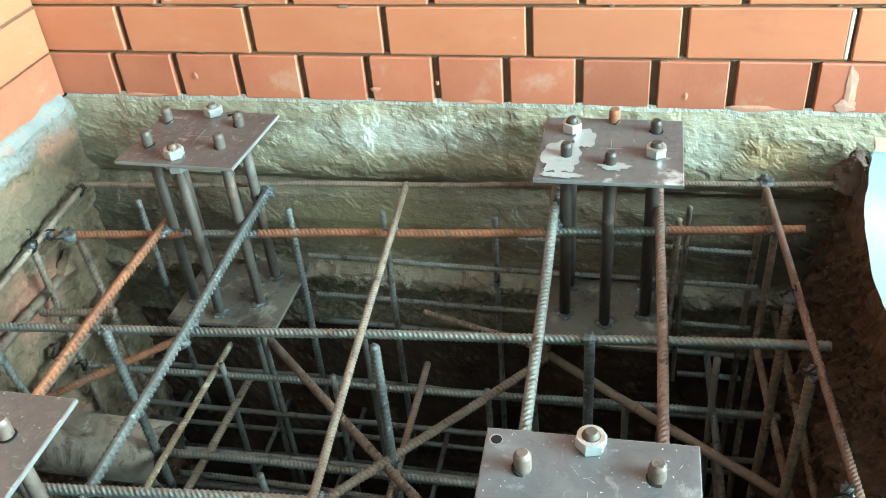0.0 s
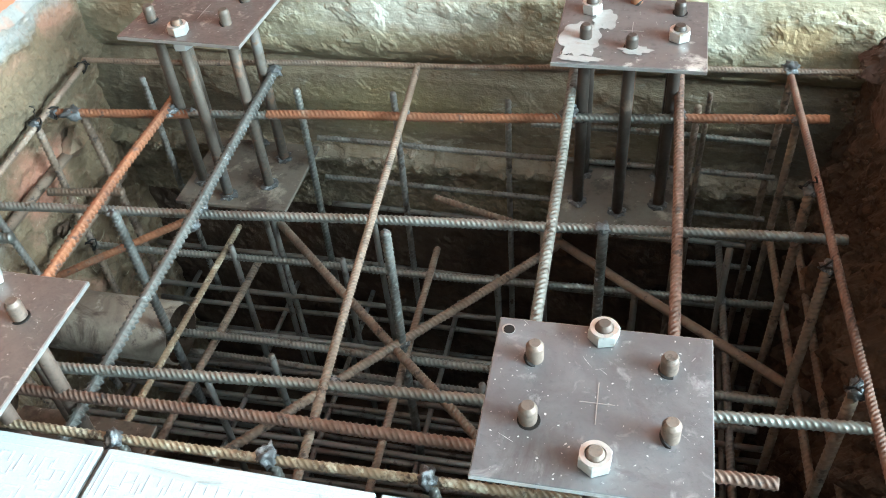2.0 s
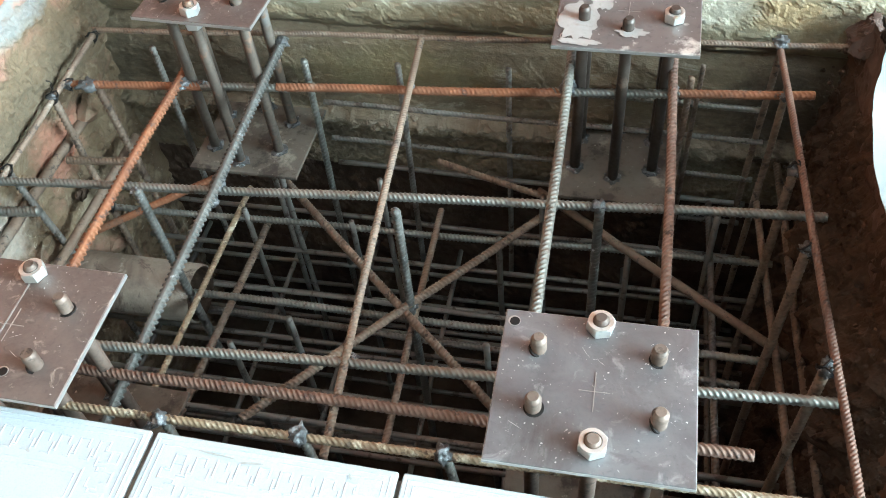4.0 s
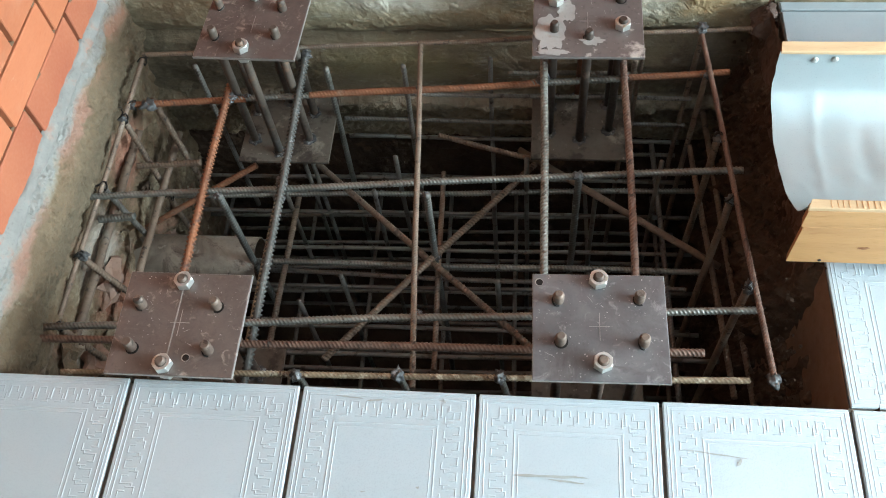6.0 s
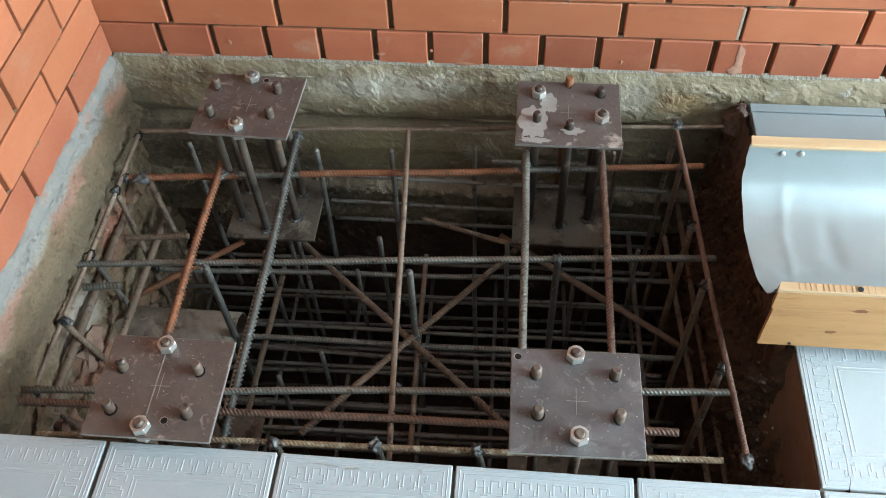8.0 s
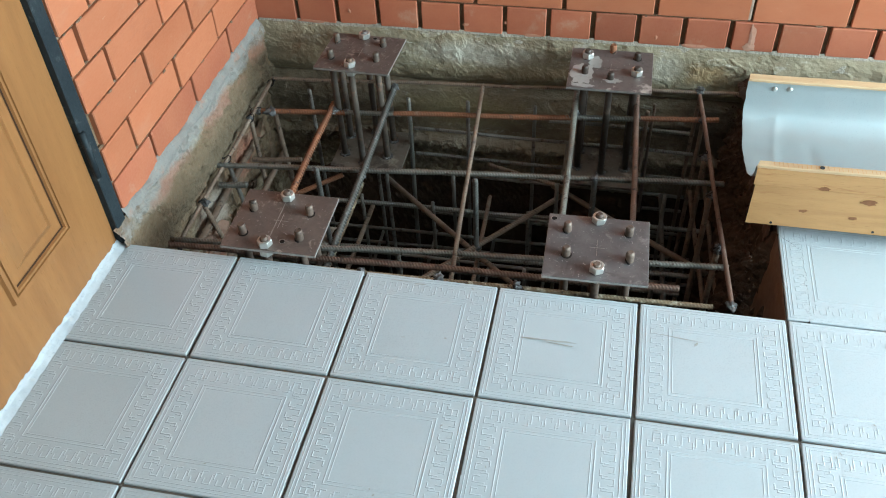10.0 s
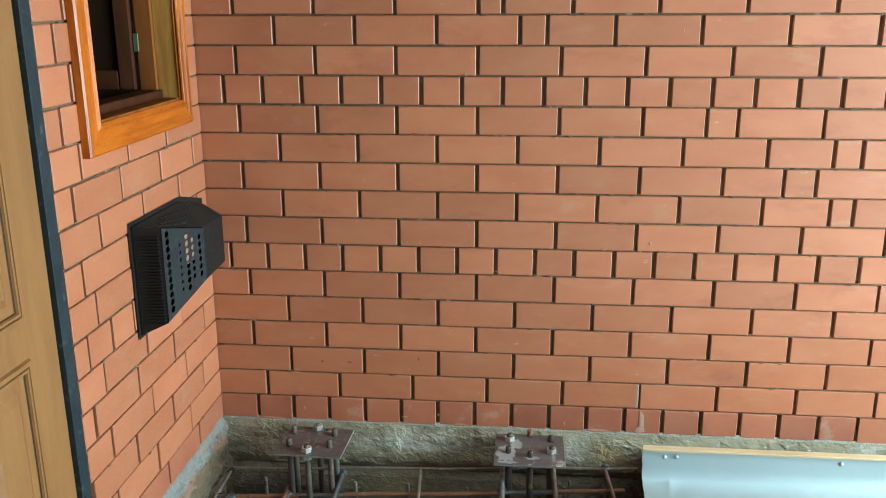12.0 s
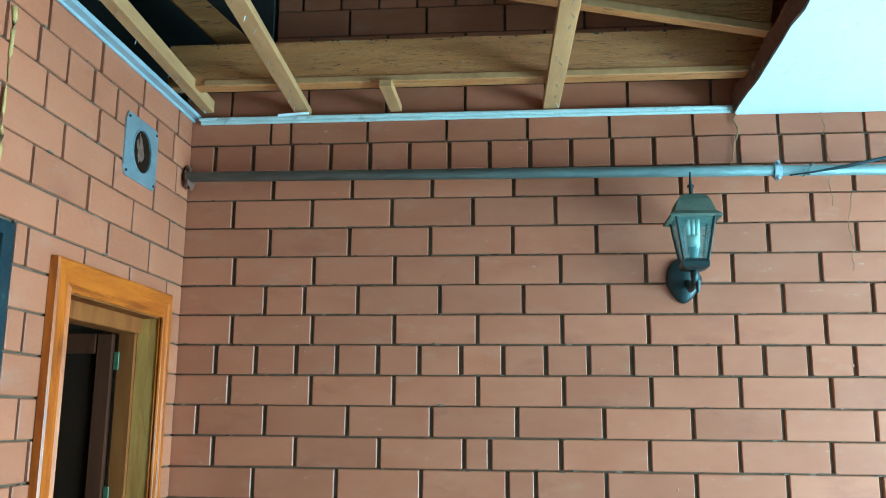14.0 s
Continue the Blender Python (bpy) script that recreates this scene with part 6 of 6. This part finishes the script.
# weld beads and tack lumps where bars meet
WELDS = ((0.055, -0.255, -0.112, 16), (0.095, -0.252, -0.112, 20), (0.292, -0.240, -0.098, 17), (0.333, -0.236, -0.100, 12), (0.455, -0.232, -0.090, 12), (0.458, -0.130, -0.072, 15), (0.452, -0.470, -0.112, 18),
         (0.447, -0.500, -0.125, 14), (0.735, -0.222, -0.074, 9), (0.780, -0.780, -0.104, 10), (0.780, -0.852, -0.098, 9), (1.013, -0.207, -0.060, 16), (1.190, -0.197, -0.055, 13), (1.178, -0.150, -0.030, 12),
         (1.362, -0.072, -0.036, 17), (1.368, -0.195, -0.055, 13), (1.377, -0.372, -0.050, 13), (1.387, -0.532, -0.050, 14), (1.402, -0.728, -0.050, 15), (1.423, -0.915, -0.045, 16), (0.045, -0.300, -0.108, 12),
         (0.030, -0.640, -0.158, 14), (0.018, -0.800, -0.180, 11), (0.775, -0.500, -0.352, 14), (0.770, -0.498, -0.105, 10), (1.090, -0.444, -0.098, 12), (0.318, -0.510, -0.108, 11))
rng = random.Random(77)
for i in range(len(WELDS)):
    x, y, z, r = WELDS[i]
    part("weld", lump((x, y, z), 0.75 * r / 1000, i, (rng.uniform(0.8, 1.2), rng.uniform(0.8, 1.2), rng.uniform(0.6, 0.9)), 0.8, 3), WELD, cage, smooth=True)
# a long bead where the comb-ribbed bar crosses, laid in runs
for k in range(5):
    part("weld", lump((0.4535 + 0.003 * (k % 2), -0.425 - 0.021 * k, -0.1005 - 0.0016 * k), 0.0085, 60 + k, (0.85, 1.7, 0.8), 0.8, 3), WELD, cage, smooth=True)
for x, y in ((0.575, -0.945), (0.762, -0.938), (0.945, -0.932)):
    part("weld", lump((x, y, -0.044), 0.011, int(x * 99), (0.9, 1.1, 1.0), 0.8, 3), WELD, cage, smooth=True)
    bar((x, y + 0.005, -0.045), (x + 0.03, y - 0.02, -0.20), 0.0062, BAR_GREY)


def wire_tie(x, y, z, seed):
    """A knot of twisted black binding wire with two bent tails."""
    rg = random.Random(seed)
    pts = []
    for i in range(26):
        a = 2 * math.pi * i / 9 + seed
        r = 0.0105 + rg.uniform(-0.0015, 0.002)
        pts.append((x + r * math.cos(a), y + 0.008 * math.sin(2 * a) + rg.uniform(-0.003, 0.003), z + r * math.sin(a)))
    for i in range(5):
        pts.append((pts[-1][0] + rg.uniform(-0.004, 0.007), pts[-1][1] + rg.uniform(-0.008, 0.003), pts[-1][2] + rg.uniform(0.0, 0.008)))
    v_, f_ = sweep(pts, 0.0013, 5)
    tagged(raw("wire_tie", v_, f_, HOOD, None, smooth=True), "twisted black binding wire round crossing bars", "wire", "binding wire ties")


for k, (x, y, z) in enumerate(((0.047, -0.300, -0.108), (0.034, -0.470, -0.135), (0.022, -0.640, -0.160), (0.012, -0.800, -0.183), (0.055, -0.253, -0.112), (0.060, -0.140, -0.085), (1.370, -0.372, -0.048), (1.384, -0.533, -0.050), (1.398, -0.728, -0.050), (0.070, -0.322, -0.385))):
    wire_tie(x, y, z, k + 3)

# ---- old pipe stub and rubble by the left foundation ----
op = thing("pipe_stub", "earthy steel pipe stub coming out of the foundation", "pipe", (0.16, -0.47, -0.44))
rings = []
for x, r in ((0.0, 0.060), (0.322, 0.060), (0.324, 0.0562)):
    rings.append([(x, -0.475 + r * math.cos(a), -0.440 + r * math.sin(a)) for a in (2 * math.pi * k / 32 for k in range(32))])
v, f = ring_mesh(rings[:3])
raw("pipe_wall", v, f, PIPE_DIRT, op, smooth=True)
# inside of the pipe in the soil colour, which keeps the bore dark
v, f = ring_mesh([[(x, -0.475 + r * math.cos(a), -0.440 + r * math.sin(a)) for a in (2 * math.pi * k / 32 for k in range(32))] for x, r in ((0.3238, 0.0559), (0.10, 0.0545))])
raw("pipe_lining", v, f, SOIL, op, "dark-toned inside of the pipe", smooth=True)
# near-black plug standing in for the shaded depth of the bore
part("pipe_dark_end", tube((0.10, -0.475, -0.44), (0.104, -0.475, -0.44), 0.055, 24), HOOD, op)
RUBBLE = mat("dusty_broken_brick", (0.24, 0.13, 0.085), (0.30, 0.2, 0.15), 12, 90, (0.8, 0.95), bump=0.6)
rng = random.Random(41)
for i in range(16):
    y, z = rng.uniform(-0.93, -0.15), rng.uniform(-0.62, -0.22)
    r = rng.choice((0.018, 0.03, 0.045))
    tagged(part("rubble_stone", lump((0.018, y, z), r * 0.8, i + 50, (0.6, 1.2, 0.9), 0.9), rng.choice((RUBBLE, CONCRETE_LEFT, CONCRETE_LEFT, SOIL)), None), "broken brick and mortar rubble at the foundation", "rubble", "rubble stones")

# ---- half-round column formwork lying on the tiles ----
fw = thing("column_formwork", "half-round galvanised formwork trough between pine boards", "formwork", (2.1, -0.54, 0.0))
FX0, FX1 = 1.445, 3.05


def board(name, x0, x1, y0, y1, z0, z1, slant, material=None, label=""):
    """A sawn board along x whose near end is cut on the slant, slightly wavy from the saw."""
    rings = []
    n = 40
    for i in range(n + 1):
        ring = []
        for y, z in ((y0, z0 + 0.001), (y0 - 0.0, z1 - 0.0015), (y0 + 0.0015, z1), (y1 - 0.0015, z1), (y1, z1 - 0.0015), (y1, z0 + 0.001)):
            start = x0 + slant[0] * (y - y0) / (y1 - y0) + slant[1] * (z - z0) / (z1 - z0)
            x = start + (x1 - start) * i / n
            ring.append((x, y + 0.0007 * fractal(x * 6, y * 30, z * 9), z + 0.0009 * fractal(x * 5, z * 20, 3.0)))
        rings.append(ring)
    v, f = ring_mesh(rings, True, True)
    ob = raw(name, v, f, material or PINE, fw, label)
    ob.data.materials.append(PINE_END)
    ob.data.polygons[-2].material_index = 1
    return ob


fb = board("front_board", FX0, FX1, -0.722, -0.7065, 0.036, 0.1488, (0.004, 0.0), label="knotty sawn pine board")
board("front_board", FX0 - 0.004, FX1, -0.7225, -0.7055, 0.1494, 0.196, (0.004, 0.0))
board("top_ledge", FX0 - 0.006, FX1, -0.7225, -0.7035, 0.1965, 0.2045, (0.008, 0.0), PINE_PALE, "thin pine strip with saw marks")
board("rear_board", FX0 + 0.040, FX1, -0.3655, -0.340, 0.060, 0.1935, (0.0, 0.004))
board("rear_ledge", FX0 - 0.006, FX1, -0.3765, -0.350, 0.1955, 0.2035, (0.004, 0.0), PINE_PALE)
KNOT = mat("dark_pine_knot", (0.17, 0.065, 0.022), (0.26, 0.11, 0.038), 60, 200, (0.6, 0.8), bump=0.2)
rng = random.Random(6)
for x, z, r in ((1.590, 0.156, 0.012), (1.560, 0.088, 0.010), (1.690, 0.128, 0.017), (1.668, 0.080, 0.010), (1.800, 0.062, 0.012), (1.900, 0.104, 0.010), (1.870, 0.155, 0.007), (2.05, 0.075, 0.010), (2.2, 0.15, 0.01), (2.45, 0.10, 0.012)):
    y = -0.7234 if z > 0.149 else -0.7230
    vv = [(x, y - 0.0006, z)] + [(x + r * rng.uniform(0.7, 1.3) * math.cos(a), y, z + 0.45 * r * rng.uniform(0.7, 1.2) * math.sin(a)) for a in (2 * math.pi * k / 18 for k in range(18))]
    raw("knot", vv, [(0, 1 + (k + 1) % 18, 1 + k) for k in range(18)], KNOT, fb, "dark knot")
bm = bmesh.new()
for k in range(150):
    x = FX0 + 0.03 + 0.0095 * k + rng.uniform(-0.002, 0.002)
    box(x, x + 0.0009, -0.7205, -0.7050, 0.2035, 0.2049, 0, bm)
tagged(part("saw_marks", bm, PINE_END, fb), "saw marks across the pine strip", kind="stuff")

for x in (2.20, 2.85):
    part("support_block", box(x, x + 0.09, -0.722, -0.708, 0.0005, 0.0365, 0.002), PINE, fw)
    part("support_block", box(x, x + 0.09, -0.3655, -0.341, 0.0005, 0.0605, 0.002), PINE, fw)

BOW = ((-0.3670, 0.1945), (-0.3705, 0.172), (-0.382, 0.132), (-0.405, 0.104), (-0.455, 0.084), (-0.53, 0.083), (-0.60, 0.097), (-0.650, 0.120), (-0.685, 0.150), (-0.7015, 0.192))


def crumple(x, v):
    """Sharp-edged dents near the free end of the sheet."""
    c = noise.voronoi(Vector((x * 17, v * 9, 2.0)))[0]
    return max(0.0, 1.0 - (x - 1.44) / 0.7) * (1.0 - 2.0 * min(1.0, c[1] - c[0]))


def trough(u, v):
    k = v * (len(BOW) - 1)
    i = min(int(k), len(BOW) - 2)
    f = k - i
    p = [BOW[min(max(i + d, 0), len(BOW) - 1)] for d in (-1, 0, 1, 2)]
    y, z = (0.5 * (2 * p[1][c] + (p[2][c] - p[0][c]) * f + (2 * p[0][c] - 5 * p[1][c] + 4 * p[2][c] - p[3][c]) * f * f + (3 * p[1][c] - p[0][c] - 3 * p[2][c] + p[3][c]) * f ** 3) for c in (0, 1))
    u = u ** 1.8
    x = (1.440 + 0.0035 * fractal(1.0, v * 6, 0.0)) * (1 - u) + FX1 * u
    if v > 0.7:
        y -= 0.014 * (v - 0.7) / 0.3 * max(0.0, 1 - (x - 1.435) / 0.035)
    mid = math.sin(math.pi * v)
    dent = 0.0016 * fractal(x * 6, v * 4, 1.0) + 0.0009 * crumple(x, v) + mid * (0.0016 * math.exp(-((x - 1.53 + 0.03 * v) / 0.010) ** 2) - 0.003 * math.exp(-((x - 1.60) / 0.02) ** 2 - ((v - 0.55) / 0.1) ** 2))
    return (x, y + 0.2 * dent, z + dent)


s = sheet("zinc_sheet", trough, 150, 60, ZINC, fw, "bent galvanised sheet with dents")
sol = s.modifiers.new("thick", "SOLIDIFY")
sol.thickness = 0.0012
for x, y, z in ((1.505, -0.3715, 0.176), (1.540, -0.3715, 0.178), (2.02, -0.3715, 0.178), (2.45, -0.3715, 0.178)):
    part("screw", lump((x, y, z), 0.0065, int(x * 100), (1, 0.6, 1), 0.15), NUT, fw, "round screw head")
part("screw", tube((1.575, -0.713, 0.2045), (1.575, -0.713, 0.2062), 0.005, 12), IRON, fw)
for x, z in ((1.50, 0.045), (1.72, 0.046), (1.93, 0.044)):
    part("nail", tube((x, -0.7225, z), (x, -0.7240, z), 0.003, 8), IRON, fw)
